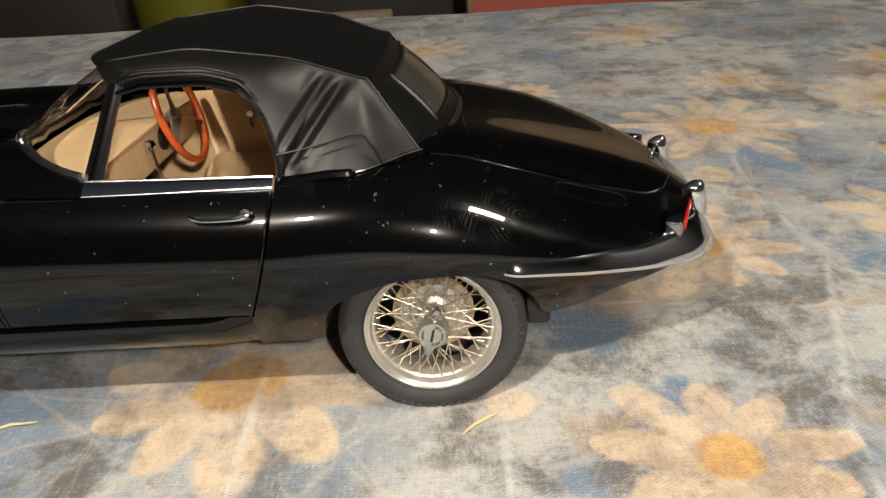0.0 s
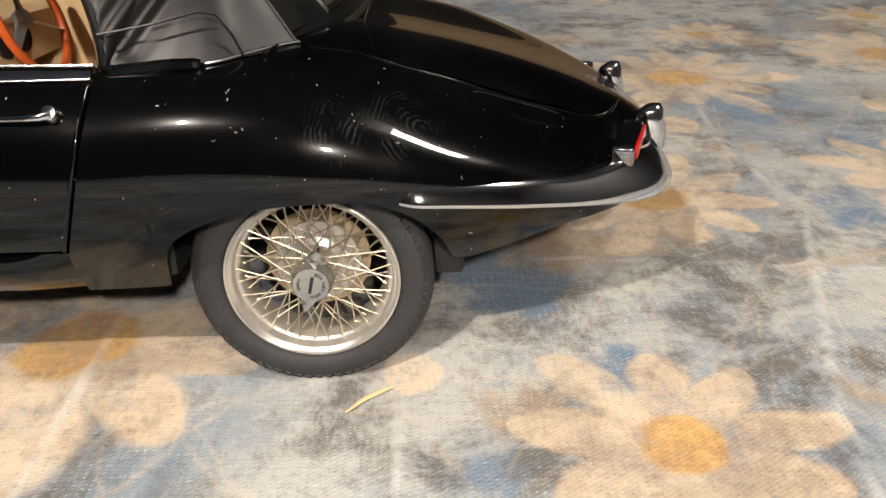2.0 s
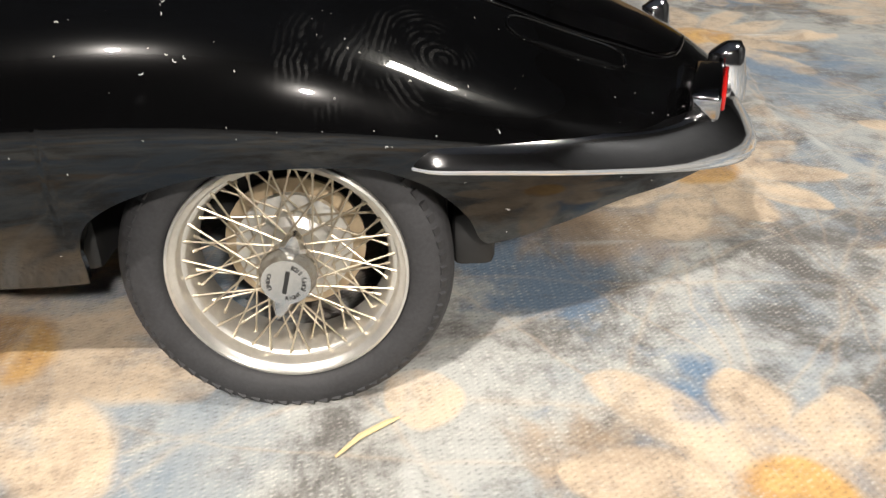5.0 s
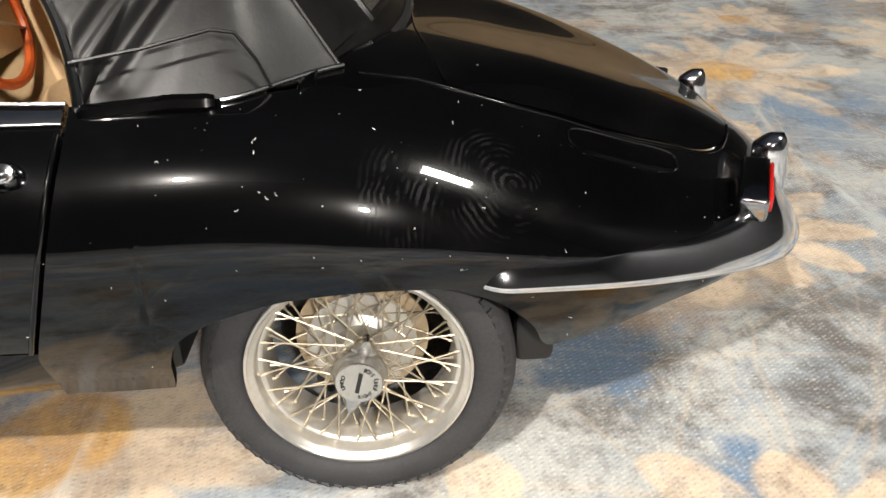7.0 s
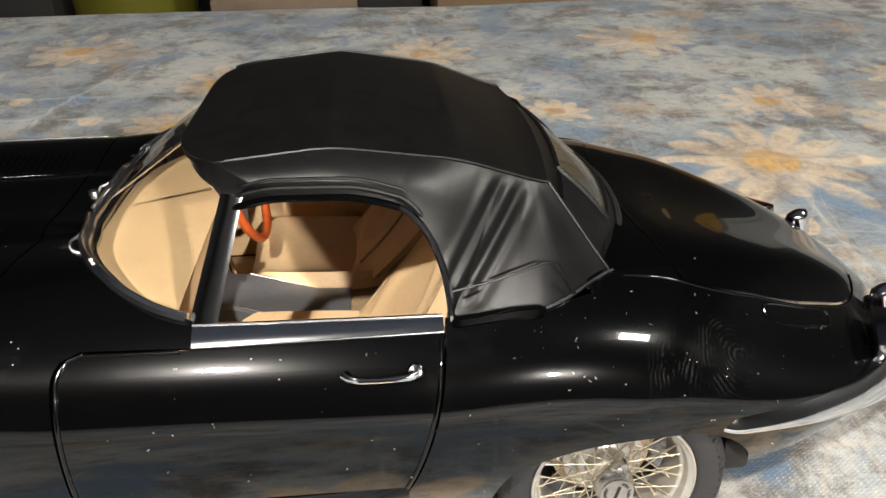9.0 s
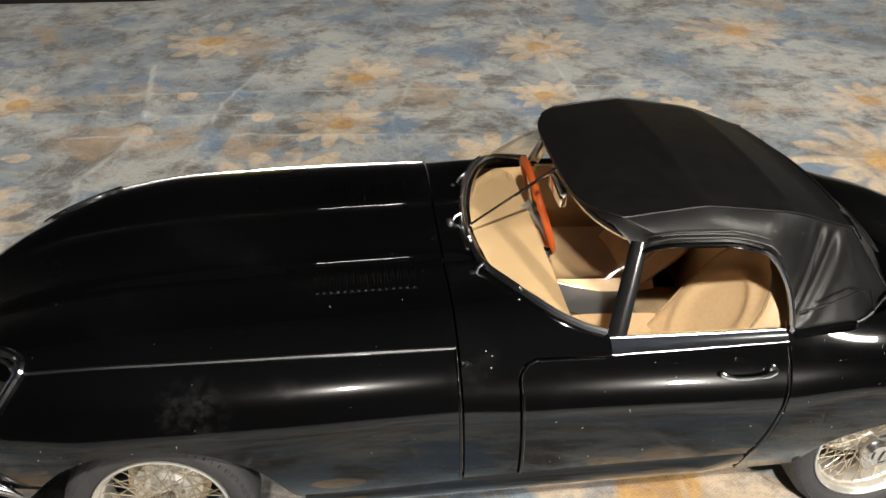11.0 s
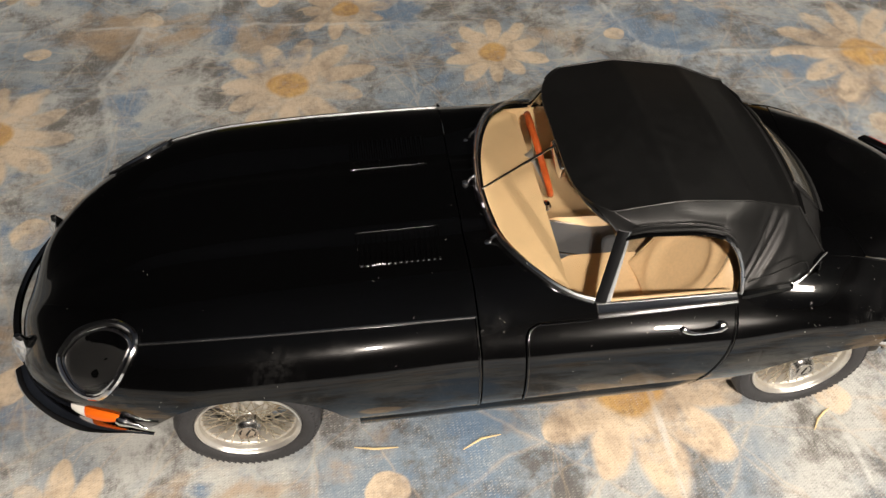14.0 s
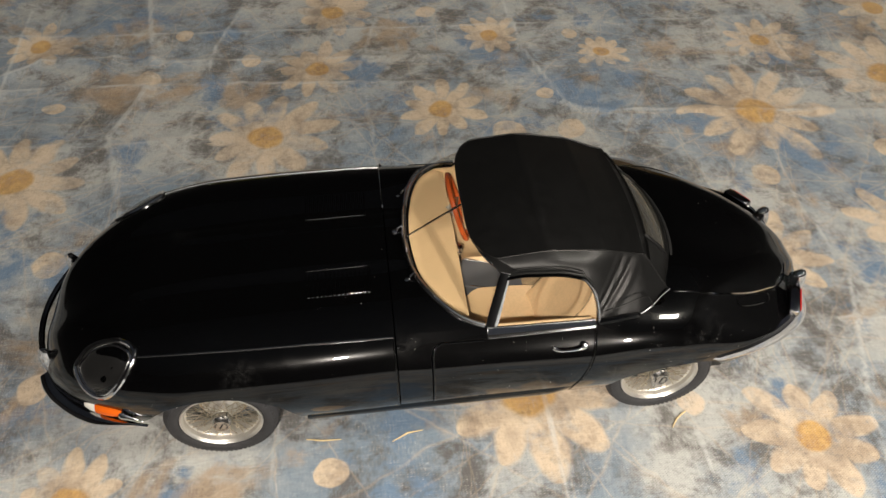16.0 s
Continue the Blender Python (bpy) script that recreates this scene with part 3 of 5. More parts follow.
SCREEN = curve((0, -75.8), (8, -75.3), (18, -73.5), (23, -71.6), (27, -69.4), (30, -67), (32, -65), (34, -62), (35.2, -59.2), (36.2, -55.5))


def screen_x(y):
    return SCREEN(abs(y))


# bonnet
bm = bmesh.new()
for side in (1, -1):
    panel(bm, fixed(-189), fixed(-81.6 - E), fixed(0), lambda x: at_z(x, LOW(x), 0.5, 3), 190, 44, side)
thick(bm, 0.8)
bonnet = part("bonnet", bm, PAINT, car, "long black gloss bonnet with wheel arches", 50)

# scuttle and the strip round the screen's foot
bm = bmesh.new()
for side in (1, -1):
    grid = []
    for j in range(29):
        y = 36.5 * j / 28
        xb = screen_x(y) + 1.5
        grid.append([(*on_body(x, at_y(x, min(y, SHOULDER_Y(x) - 0.05)), 0, side),) for x in [lerp(-81.6 + E, xb, k / 10) for k in range(11)]])
    sheet(bm, grid)
    panel(bm, fixed(-81.6 + E), fixed(-55), lambda x: at_y(x, SHOULDER_Y(x) - 0.6), lambda x: DOOR_TOP(x) - 0.014, 24, 4, side)
    panel(bm, fixed(-81.6 + E), lambda t: door_front(t) - 2 * E, lambda x: DOOR_TOP(x) - 0.014, DOOR_LOW, 8, 20, side)
thick(bm, 0.8)
part("scuttle", bm, PAINT, car, "", 50)

# doors
for side in (1, -1):
    bm = bmesh.new()
    panel(bm, door_front, lambda t: door_rear(t) - E, DOOR_TOP, DOOR_LOW, 40, 30, side)
    panel(bm, fixed(-56), lambda t: -24.2 - E, lambda x: at_y(x, SHOULDER_Y(x) - 0.8), DOOR_TOP, 16, 3, side)
    thick(bm, 1.0)
    door = part("door", bm, PAINT, car, "", 45)
    # bright flat finisher along the sill of the window, with a bead along both edges
    bm = bmesh.new()
    grid = []
    for i in range(21):
        x = lerp(-55.6, -24.3, i / 20)
        upper = Vector((x, -(SHOULDER_Y(x) - 0.5) * side, SHOULDER_Z(x) + 0.55))
        lower = on_body(x, at_z(x, SHOULDER_Z(x) - lerp(1.5, 1.0, i / 20), 0.9, 2), 0.4, side)
        out = Vector((0, -0.8 * side, 0.6))
        grid.append([tuple(upper.lerp(lower, k / 6) + out * 0.22 * math.sin(math.pi * k / 6)) for k in range(7)])
    sheet(bm, grid)
    thick(bm, 0.4)
    sill = part("window_sill", bm, CHROME, door, "broad bright metal strip", 50)
    for k, r in ((0, 0.2), (6, 0.13)):
        bm = bmesh.new()
        tube(bm, [row[k] for row in grid], r, 6)
        part("sill_bead", bm, POLISHED, sill)
    # handle: a slim loop on two feet, with a round push button at its back end
    bm = bmesh.new()
    path = [(-36.8, 42.2, 0.1, 0.55), (-37.0, 42.1, 0.8, 0.6), (-36.4, 41.8, 1.1, 0.52), (-35.2, 41.5, 1.3, 0.4), (-33, 41.4, 1.35, 0.36), (-31, 41.4, 1.35, 0.38), (-29.2, 41.5, 1.3, 0.5), (-28.3, 41.8, 1.0, 0.7), (-28.2, 42.1, 0.2, 0.7)]
    tube(bm, [on_body(x, at_z(x, z, 0.9, 2), o, side) for x, z, o, _ in path], [r for *_, r in path], 10)
    handle = part("door_handle", bm, CHROME, door, "chrome loop handle")
    bm = bmesh.new()
    c = on_body(-28.3, at_z(-28.3, 42.0, 0.9, 2), 0.6, side)
    lathe(bm, [(0.001, -0.9), (0.8, -0.8), (1.1, -0.2), (1.1, 0.6), (0.001, 0.6)], 20, Matrix.Translation(c) @ Matrix.Rotation(radians(0 if side > 0 else 180), 4, "Z") @ Matrix.Rotation(radians(-35), 4, "X"))
    part("push_button", bm, CHROME, handle)
    # inner trim
    bm = bmesh.new()
    tube(bm, [(x, -side * (SHOULDER_Y(x) - 2.0), SHOULDER_Z(x) - 1.1) for x in np.linspace(-54, -25, 12)], 0.9, 8)
    part("door_capping", bm, TRIM, door, "beige capping rail")
    bm = bmesh.new()
    box(bm, (-56 if side > 0 else -75.4, 36.2, 20), (-26, 37.0, 45 if side > 0 else 45.8), 0.4, Matrix.Diagonal((1, -side, 1, 1)))
    part("door_card", bm, TRIM, door, "beige leather door card")
    # black backing plate, added so that the shut lines look dark
    bm = bmesh.new()
    box(bm, (-80, 37.1, 18), (-20, 38.4, 44.4), 0.2, Matrix.Diagonal((1, -side, 1, 1)))
    part("door_backing", bm, BLACK, door)
    bm = bmesh.new()
    tube(bm, [(-46, -side * 36.0, 36), (-46, -side * 35.6, 40)], 0.55)
    tube(bm, [(-46, -side * 35.6, 39.6), (-46, -side * 34.6, 39.6)], 0.8)
    part("window_winder", bm, CHROME, door)

    # rolled edges of the shut lines
    bm = bmesh.new()
    tube(bm, [on_body(door_front(k / 30) + 0.3, lerp(DOOR_TOP(-70), DOOR_LOW(-70), k / 30), 0.02, side) for k in range(31)], 0.3, 8)
    part("door_edge", bm, PAINT, door, "", 80)
    bm = bmesh.new()
    tube(bm, [on_body(x, DOOR_TOP(x) + 0.012, 0.02, side) for x in np.linspace(-68.4, -57, 14)], 0.26, 8)
    part("door_edge", bm, PAINT, door, "", 80)
    bm = bmesh.new()
    tube(bm, [on_body(door_rear(k / 30) - 0.45, lerp(DOOR_TOP(-26), DOOR_LOW(-28), k / 30), 0.02, side) for k in range(31)], 0.3, 8)
    part("door_edge", bm, PAINT, door, "", 80)
    bm = bmesh.new()
    tube(bm, [on_body(-81.6 - 0.45, lerp(1.0, at_z(-82, 25, 1.2, 3), k / 30), 0.02, side) for k in range(31)], 0.3, 8)
    part("bonnet_edge", bm, PAINT, bonnet, "", 80)

# rear body
RAIL_Y = curve((-30, 36.5), (-24, 36.4), (-11, 34.8), (0, 31), (6.6, 28.7), (12, 28.9), (23, 27.2), (36, 22.4), (43.6, 17.4), (47.2, 10), (48.5, 3))
RAIL = lambda x: at_y(x, RAIL_Y(x))  # noqa: E731
REAR_LOW = lambda x: at_z(x, LOW_REAR(x), 0.6, 3)  # noqa: E731
BOOT_Y = curve((6.6, 28.6), (12, 28.9), (23, 27.2), (36, 22.4), (43.6, 17.4), (47.2, 10), (48.5, 3))
BOOT_S = lambda x: at_y(x, BOOT_Y(x))  # noqa: E731
bm = bmesh.new()
for side in (1, -1):
    panel(bm, lambda t: door_rear(t, RAIL, REAR_LOW) + E, fixed(48.5), lambda x: RAIL(x) + 0.008, REAR_LOW, 210, 40, side)
    panel(bm, fixed(-4), lambda t: 7.0 + 3.0 * t * t, fixed(0), lambda x: RAIL(x) + 0.008, 20, 20, side)
    panel(bm, fixed(48.5), fixed(56), fixed(0), REAR_LOW, 16, 40, side)
thick(bm, 0.9)
tail = part("rear_body", bm, PAINT, car, "", 50)
bm = bmesh.new()
for side in (1, -1):
    panel(bm, lambda t: 7.2 + 3.0 * t * t, fixed(48.2), fixed(0), lambda x: BOOT_S(x) - 0.008, 60, 16, side)
thick(bm, 0.8)
boot = part("boot_lid", bm, PAINT, car, "", 50)
for side in (1, -1):
    bm = bmesh.new()
    tube(bm, [on_body(x, at_y(x, BOOT_Y(x) + 0.35), 0.03, side) for x in np.linspace(1.5, 47, 50)], 0.2, 6)
    part("boot_gutter", bm, PAINT, tail, "", 80)
bm = bmesh.new()
tube(bm, [(p.x, p.y * (1 if k < 15 else -1), p.z) for k in range(30) for p in [on_body(7.1 + 3.0 * (abs(14.5 - k) / 14.5) ** 2, lerp(0.03, BOOT_S(9) - 0.01, abs(14.5 - k) / 14.5), 0.03)]], 0.17, 6)
part("boot_edge", bm, PAINT, boot, "", 80)
# filler flap
bm = bmesh.new()
ring = []
for k in range(48):
    q = 2 * math.pi * k / 48
    cx, cy = math.cos(q), math.sin(q)
    x = 29.5 + 6.8 * math.copysign(abs(cx) ** 0.5, cx)
    ring.append(on_body(x, at_y(x, BOOT_Y(x) + 0.6 + 1.3 * (1 + math.copysign(abs(cy) ** 0.6, cy))), 0.05))
tube(bm, ring, 0.17, 6, closed=True)
tube(bm, [on_body(x, at_y(x, BOOT_Y(x) + 3.1), 0.12) for x in np.linspace(24, 35, 12)], [0.1] + [0.24] * 10 + [0.1], 6)
part("filler_flap", bm, PAINT, tail)

# sills
for side in (1, -1):
    bm = bmesh.new()
    grid = []
    for i in range(41):
        x = lerp(-109, -25, i / 40)
        fair = smooth(-38, -28, x)
        row = []
        for y, z in ((42.6, 24.2), (43.2, 22.7), (42.6, 20.3), (41, 18.2), (38, 17.2), (30, 16.8)):
            skin = bare(x, at_z(x, max(z, 17.6), 1.2, 3))[0] - 0.25
            row.append((x, -side * (lerp(y, min(y, skin), fair) if y > 35 else y), z))
        grid.append(row)
    sheet(bm, grid)
    thick(bm, 0.8)
    part("sill", bm, PAINT, car, "", 50)

# floor pan and wheel wells
bm = bmesh.new()
box(bm, (-112, -36, 17.2), (-25, 36, 18.4), 0.4)
box(bm, (-180, -24, 17), (-110, 24, 20), 0.5)
box(bm, (-22, -24, 18.5), (33, 24, 21.5), 0.5)
part("floor_pan", bm, BLACK, car)
# dark axle beam and the brackets that show before and behind the rear wheels
bm = bmesh.new()
box(bm, (-6, -29, 11), (6, 29, 22), 2)
part("rear_axle", bm, BLACK, car)
for side in (1, -1):
    for x, z in ((-21, 19.5), (19, 18.5)):
        bm = bmesh.new()
        box(bm, (x - 2.2, 25, z - 2.6), (x + 2.2, 36, z + 3.5), 0.9, Matrix.Diagonal((1, -side, 1, 1)))
        part("chassis_bracket", bm, BLACK, car)
for wx, top in ((0, 33), (-132, 39)):
    for side in (1, -1):
        bm = bmesh.new()
        grid = []
        for k in range(25):
            q = math.pi * (0.16 + (0.79 if wx == 0 else 0.66) * k / 24)
            grid.append([(wx + 20.8 * math.cos(q), -side * y, 16 + (top - 16) * math.sin(q)) for y in (39.5, 36, 24, 23.9)])
        sheet(bm, grid)
        sheet(bm, [[(wx + f * 20.5 * math.cos(math.pi * k / 24), -side * 24, 17 + f * (top - 17) * math.sin(math.pi * k / 24)) for f in (1, 0.5, 0.02)] for k in range(25)])
        part("wheel_well", bm, BLACK, car)

# bonnet strips, louvres
for side in (1, -1):
    bm = bmesh.new()
    tube(bm, [on_body(x, 1.0, 0.1, side) for x in np.linspace(-152.5, -82, 40)], 0.32, 6)
    part("seam_strip", bm, POLISHED, bonnet, "thin bright strip")
    bm = bmesh.new()
    for k in range(15):
        x = -105.2 + 17.4 * k / 14
        tube(bm, [on_body(x, at_y(x, y), 0.14, side) for y in np.linspace(11.5, 21.6, 6)], [0.05, 0.25, 0.38, 0.48, 0.55, 0.55], 6)
    panel_ = part("louvre_panel", bm, PAINT, bonnet)
    # glints on the black louvre ends, put in as polished metal beads
    bm = bmesh.new()
    for k in range(15):
        x = -105.2 + 17.4 * k / 14
        lathe(bm, [(0.01, -0.7), (0.2, -0.55), (0.34, -0.15), (0.34, 0.2), (0.01, 0.7)], 8, Matrix.Translation(on_body(x, at_y(x, 21.5), 0.2, side)))
    part("louvre_glints", bm, POLISHED, panel_, "metal beads for the glints on the louvre ends")
    bm = bmesh.new()
    rim = [on_body(x, at_y(x, y), 0.1, side) for x, y in [(-106.2 + 19 * k / 10, 11) for k in range(11)] + [(-87.2, 11 + 1.1 * k) for k in range(1, 11)] + [(-87.2 - 19 * k / 10, 22) for k in range(1, 11)] + [(-106.2, 22 - 1.1 * k) for k in range(1, 10)]]
    tube(bm, rim, 0.15, 6, closed=True)
    part("louvre_edge", bm, PAINT, bonnet)
    # glint along the inner louvre edge, put in as a polished metal line
    bm = bmesh.new()
    tube(bm, [on_body(x, at_y(x, 11.0), 0.22, side) for x in np.linspace(-105.5, -88, 61)], [0.05 + 0.1 * (k % 4 == 0) for k in range(61)], 6)
    part("louvre_glint_line", bm, POLISHED, bonnet, "thin metal line for the glint along the louvre edge")

# outline of a headlamp cover: place along the car, place down the section
PEAR = ((-153.6, 0.93), (-154.2, 1.1), (-157.8, 1.46), (-163.2, 1.74), (-168.5, 1.66), (-172.0, 1.2), (-168.2, 0.92), (-160, 0.83))
# headlamps: a pear-shaped cover in a chrome ring, a round lamp behind
for side in (1, -1):
    outline = []
    for k in range(40):
        c = [Vector(PEAR[(k // 5 + o) % 8]) for o in (-1, 0, 1, 2)]
        t = k % 5 / 5
        outline.append(tuple(0.5 * (2 * c[1] + (c[2] - c[0]) * t + (2 * c[0] - 5 * c[1] + 4 * c[2] - c[3]) * t * t + (3 * c[1] - c[0] - 3 * c[2] + c[3]) * t ** 3)))
    bm = bmesh.new()
    tube(bm, [on_body(x, s, 0.2, side) for x, s in outline], 0.72, 8, closed=True)
    tube(bm, [on_body(lerp(-162.5, x, 0.87), lerp(1.25, s, 0.87), 0.1, side) for x, s in outline], 0.45, 6, closed=True)
    lampring = part("headlamp_ring", bm, CHROME, bonnet, "chrome headlamp surround")
    bm = bmesh.new()
    mid = (sum(x for x, _ in outline) / 40, sum(s for _, s in outline) / 40)
    sheet(bm, [[tuple(on_body(lerp(mid[0], x, f), lerp(mid[1], s, f), 0.35 + 0.5 * (1 - f), side)) for f in (0.0, 0.35, 0.7, 1.0)] for x, s in outline + outline[:1]])
    bmesh.ops.remove_doubles(bm, verts=bm.verts, dist=1e-6)
    part("headlamp_cover", bm, LENS, lampring, "clear cover")
    bm = bmesh.new()
    sheet(bm, [[tuple(on_body(lerp(mid[0], x, f), lerp(mid[1], s, f), 0.1, side)) for f in (0.0, 0.5, 1.0)] for x, s in outline + outline[:1]])
    bmesh.ops.remove_doubles(bm, verts=bm.verts, dist=1e-6)
    part("headlamp_bowl", bm, BLACK, lampring)

# front mouth, with the slim dark bar before it
bm = bmesh.new()
tube(bm, [(-190.6 + 5.2 * (y / 21) ** 2, y, 29.5) for y in np.linspace(-21, 21, 25)], [0.3] + [0.95] * 23 + [0.3], 8)
part("nose_bar", bm, DIM_CHROME, bonnet, "slim chrome bar, dark reflection in its colour")
bm = bmesh.new()
tube(bm, [(-187.2 + 3.2 * abs(math.cos(q)) ** 2, 15 * math.cos(q), 24 + 4.2 * math.sin(q)) for q in [2 * math.pi * k / 40 for k in range(40)]], 0.6, 6, closed=True)
part("mouth_ring", bm, CHROME, bonnet)


# bumpers
def bumper(name, pts, r, squash):
    bm = bmesh.new()
    tube(bm, pts, r, 12, squash=squash)
    return part(name, bm, CHROME, car, "chrome quarter bumper", 60)


BLADE = curve((10.2, 30.7), (20, 29.6), (32, 27.7), (42, 25.7), (54, 23.5))
FRONT_Z = curve((-188, 25.5), (-176, 25), (-158, 27))
for side in (1, -1):
    pts, rs = [], []
    for k in range(26):
        t = k / 25
        x = lerp(-153.5, -186.5, t ** 0.8)
        pts.append((x, -side * (WIDE_Y(x) + 0.9), FRONT_Z(x)))
        rs.append(lerp(0.4, 2.6, smooth(0, 0.45, t)))
    front = bumper("front_bumper", pts, rs, 0.45)
    bm = bmesh.new()
    tube(bm, [(-184.6, -side * 19.5, z) for z in (21, 23, 27, 31, 34.5, 36.5)], [0.6, 1.5, 1.9, 1.8, 1.5, 0.6], 10, squash=1.3)
    part("overrider", bm, CHROME, front)
    # indicator: clear and amber halves over the bumper, ended by a small bright cone
    for name, x0, x1, mat in (("side_lamp", -172.0, -168.4, CLEAR), ("indicator", -168.4, -160.4, AMBER)):
        bm = bmesh.new()
        rows = []
        for x in np.linspace(x0, x1, 11):
            swell = math.sqrt(max(0.04, 1 - ((x + 166) / 7.2) ** 2))
            rows.append([(x, -side * (WIDE_Y(x) - 0.5 + 2.2 * swell * math.cos(q)), FRONT_Z(x) + 3.6 + 1.7 * swell * math.sin(q)) for q in [radians(d) for d in range(-80, 81, 20)]])
        sheet(bm, rows)
        thick(bm, 0.5)
        part(name, bm, mat, front, "", 60)
    bm = bmesh.new()
    tube(bm, [(x, -side * (WIDE_Y(x) + d), FRONT_Z(x) + h) for x, d, h in ((-160.8, 0.5, 3.4), (-160, 0.6, 3.2), (-158.8, 0.6, 2.7), (-157, 0.5, 1.9), (-155, 0.5, 1.0))], [1.0, 1.25, 0.95, 0.6, 0.2], 10)
    part("lamp_tail", bm, CHROME, front, "", 60)
    # rear blade: a half-round bar with a rounded fore end, wrapped round the tail
    bm = bmesh.new()
    grid = []
    for k in range(61):
        t = k / 60
        if t < 0.5:
            x = lerp(10.2, 38.0, (t / 0.5) ** 1.1)
            c, n = Vector((x, -WIDE_Y(x) + 0.9 * (1 - t) ** 2 + 0.3 + 1.2 * smooth(0.1, 0, t), BLADE(x))), Vector((WIDE_Y(x - 1) - WIDE_Y(x + 1), -2, 0)).normalized()
        else:
            # one even sweep from the flank round to the back
            v = (t - 0.5) / 0.5
            ax, ay = 38.0, -WIDE_Y(38.0) + 0.525
            slope = (WIDE_Y(37) - WIDE_Y(39)) / 2
            knots = (Vector((ax, ay, 0)), Vector((ax + 9.5, ay + 9.5 * slope, 0)), Vector((53.3, -24.5, 0)), Vector((53.0, -11.5, 0)))
            c = sum((p * k_ for p, k_ in zip(knots, ((1 - v) ** 3, 3 * v * (1 - v) ** 2, 3 * v * v * (1 - v), v ** 3))), Vector())
            d = sum((p * k_ for p, k_ in zip((knots[1] - knots[0], knots[2] - knots[1], knots[3] - knots[2]), ((1 - v) ** 2, 2 * v * (1 - v), v * v))), Vector()).normalized()
            c.z, n = BLADE(c.x) + 0.5 * smooth(0.6, 1, v), Vector((d.y, -d.x, 0))
        size = math.sqrt(max(0.0, 1 - (1 - min(1, t / 0.12)) ** 2))
        up, lip = lerp(lerp(2.8, 3.4, smooth(0.05, 0.45, t)), 6.4, smooth(0.42, 0.78, t)), 0.6
        c.z -= 0.85
        row = [c + n * -1.6 * size + Vector((0, 0, up * 1.02 * size))]
        form = ((-0.7, up), (0.0, 0.96 * up), (0.5, 0.83 * up), (1.0, 0.64 * up), (1.45, 0.38 * up), (1.8, 0.12 * up), (1.95, -0.12), (1.9, -0.35), (1.6, -0.52), (1.0, -lip))
        # rounder and taller where it turns round the tail
        full = [(2.3 - lerp(2.7, 4.2, smooth(0.55, 0.85, t)) * (h / up) ** 1.5 - bend, h) for h, bend in ((up, 0.5), (0.96 * up, 0.12), (0.84 * up, 0), (0.66 * up, 0), (0.4 * up, 0), (0.14 * up, 0))]
        full += [(1.98, -0.12), (1.9, -0.3), (1.6, -0.45), (1.0, -lip)]
        turned = smooth(0.45, 0.72, t)
        form = [(lerp(a, c_, turned), h) for (a, h), (c_, _) in zip(form, full)]
        row += [c + n * (o * size) + Vector((0, 0, h * size)) for o, h in form]
        row.append(c + n * -1.6 * size + Vector((0, 0, -lip * size)))
        row.append(row[0].copy())
        grid.append(row)
    sheet(bm, [[(p.x, p.y * side, p.z) for p in row] for row in grid])
    sheet(bm, [[(p.x, p.y * side, p.z) for p in row] for row in (grid[-1], [sum(grid[-1], Vector()) / len(grid[-1])] * len(grid[-1]))])
    bmesh.ops.remove_doubles(bm, verts=bm.verts, dist=0.00002)
    rear = part("rear_bumper", bm, CHROME, car, "chrome quarter bumper", 75)
    bm = bmesh.new()
    tube(bm, [(51.2 + d, -side * 15.0, z) for z, d in ((27.0, 0.6), (29.0, 0.5), (31.0, 0.2), (32.6, 0), (33.3, -0.2), (33.7, -0.4))], [1.9, 1.9, 1.8, 1.75, 1.5, 0.5], 16, squash=1.25)
    part("overrider", bm, CHROME, rear, "", 80)
    # tail lamp: a low chrome housing on the bumper, dark reflections put into its colour, with a slim red lens along
    # its back
    along = Vector((4.2, 10.4, 1.6)).normalized()
    m = Matrix.Translation((43.9, -29.0, 28.2)) @ along.to_track_quat("X", "Z").to_matrix().to_4x4()
    m = Matrix.Diagonal((1, side, 1, 1)) @ m
    bm = bmesh.new()
    box(bm, (0.4, -1.6, 0.2), (10.6, 1.7, 3.2), 0.5, m)
    housing = part("tail_lamp", bm, DIM_CHROME, car, "chrome tail lamp housing, dark reflection in its colour", 60)
    bm = bmesh.new()
    box(bm, (1.6, -2.0, 1.0), (9.8, -1.5, 3.0), 0.24, m)
    part("lens", bm, RED, housing, "slim red lens", 60)


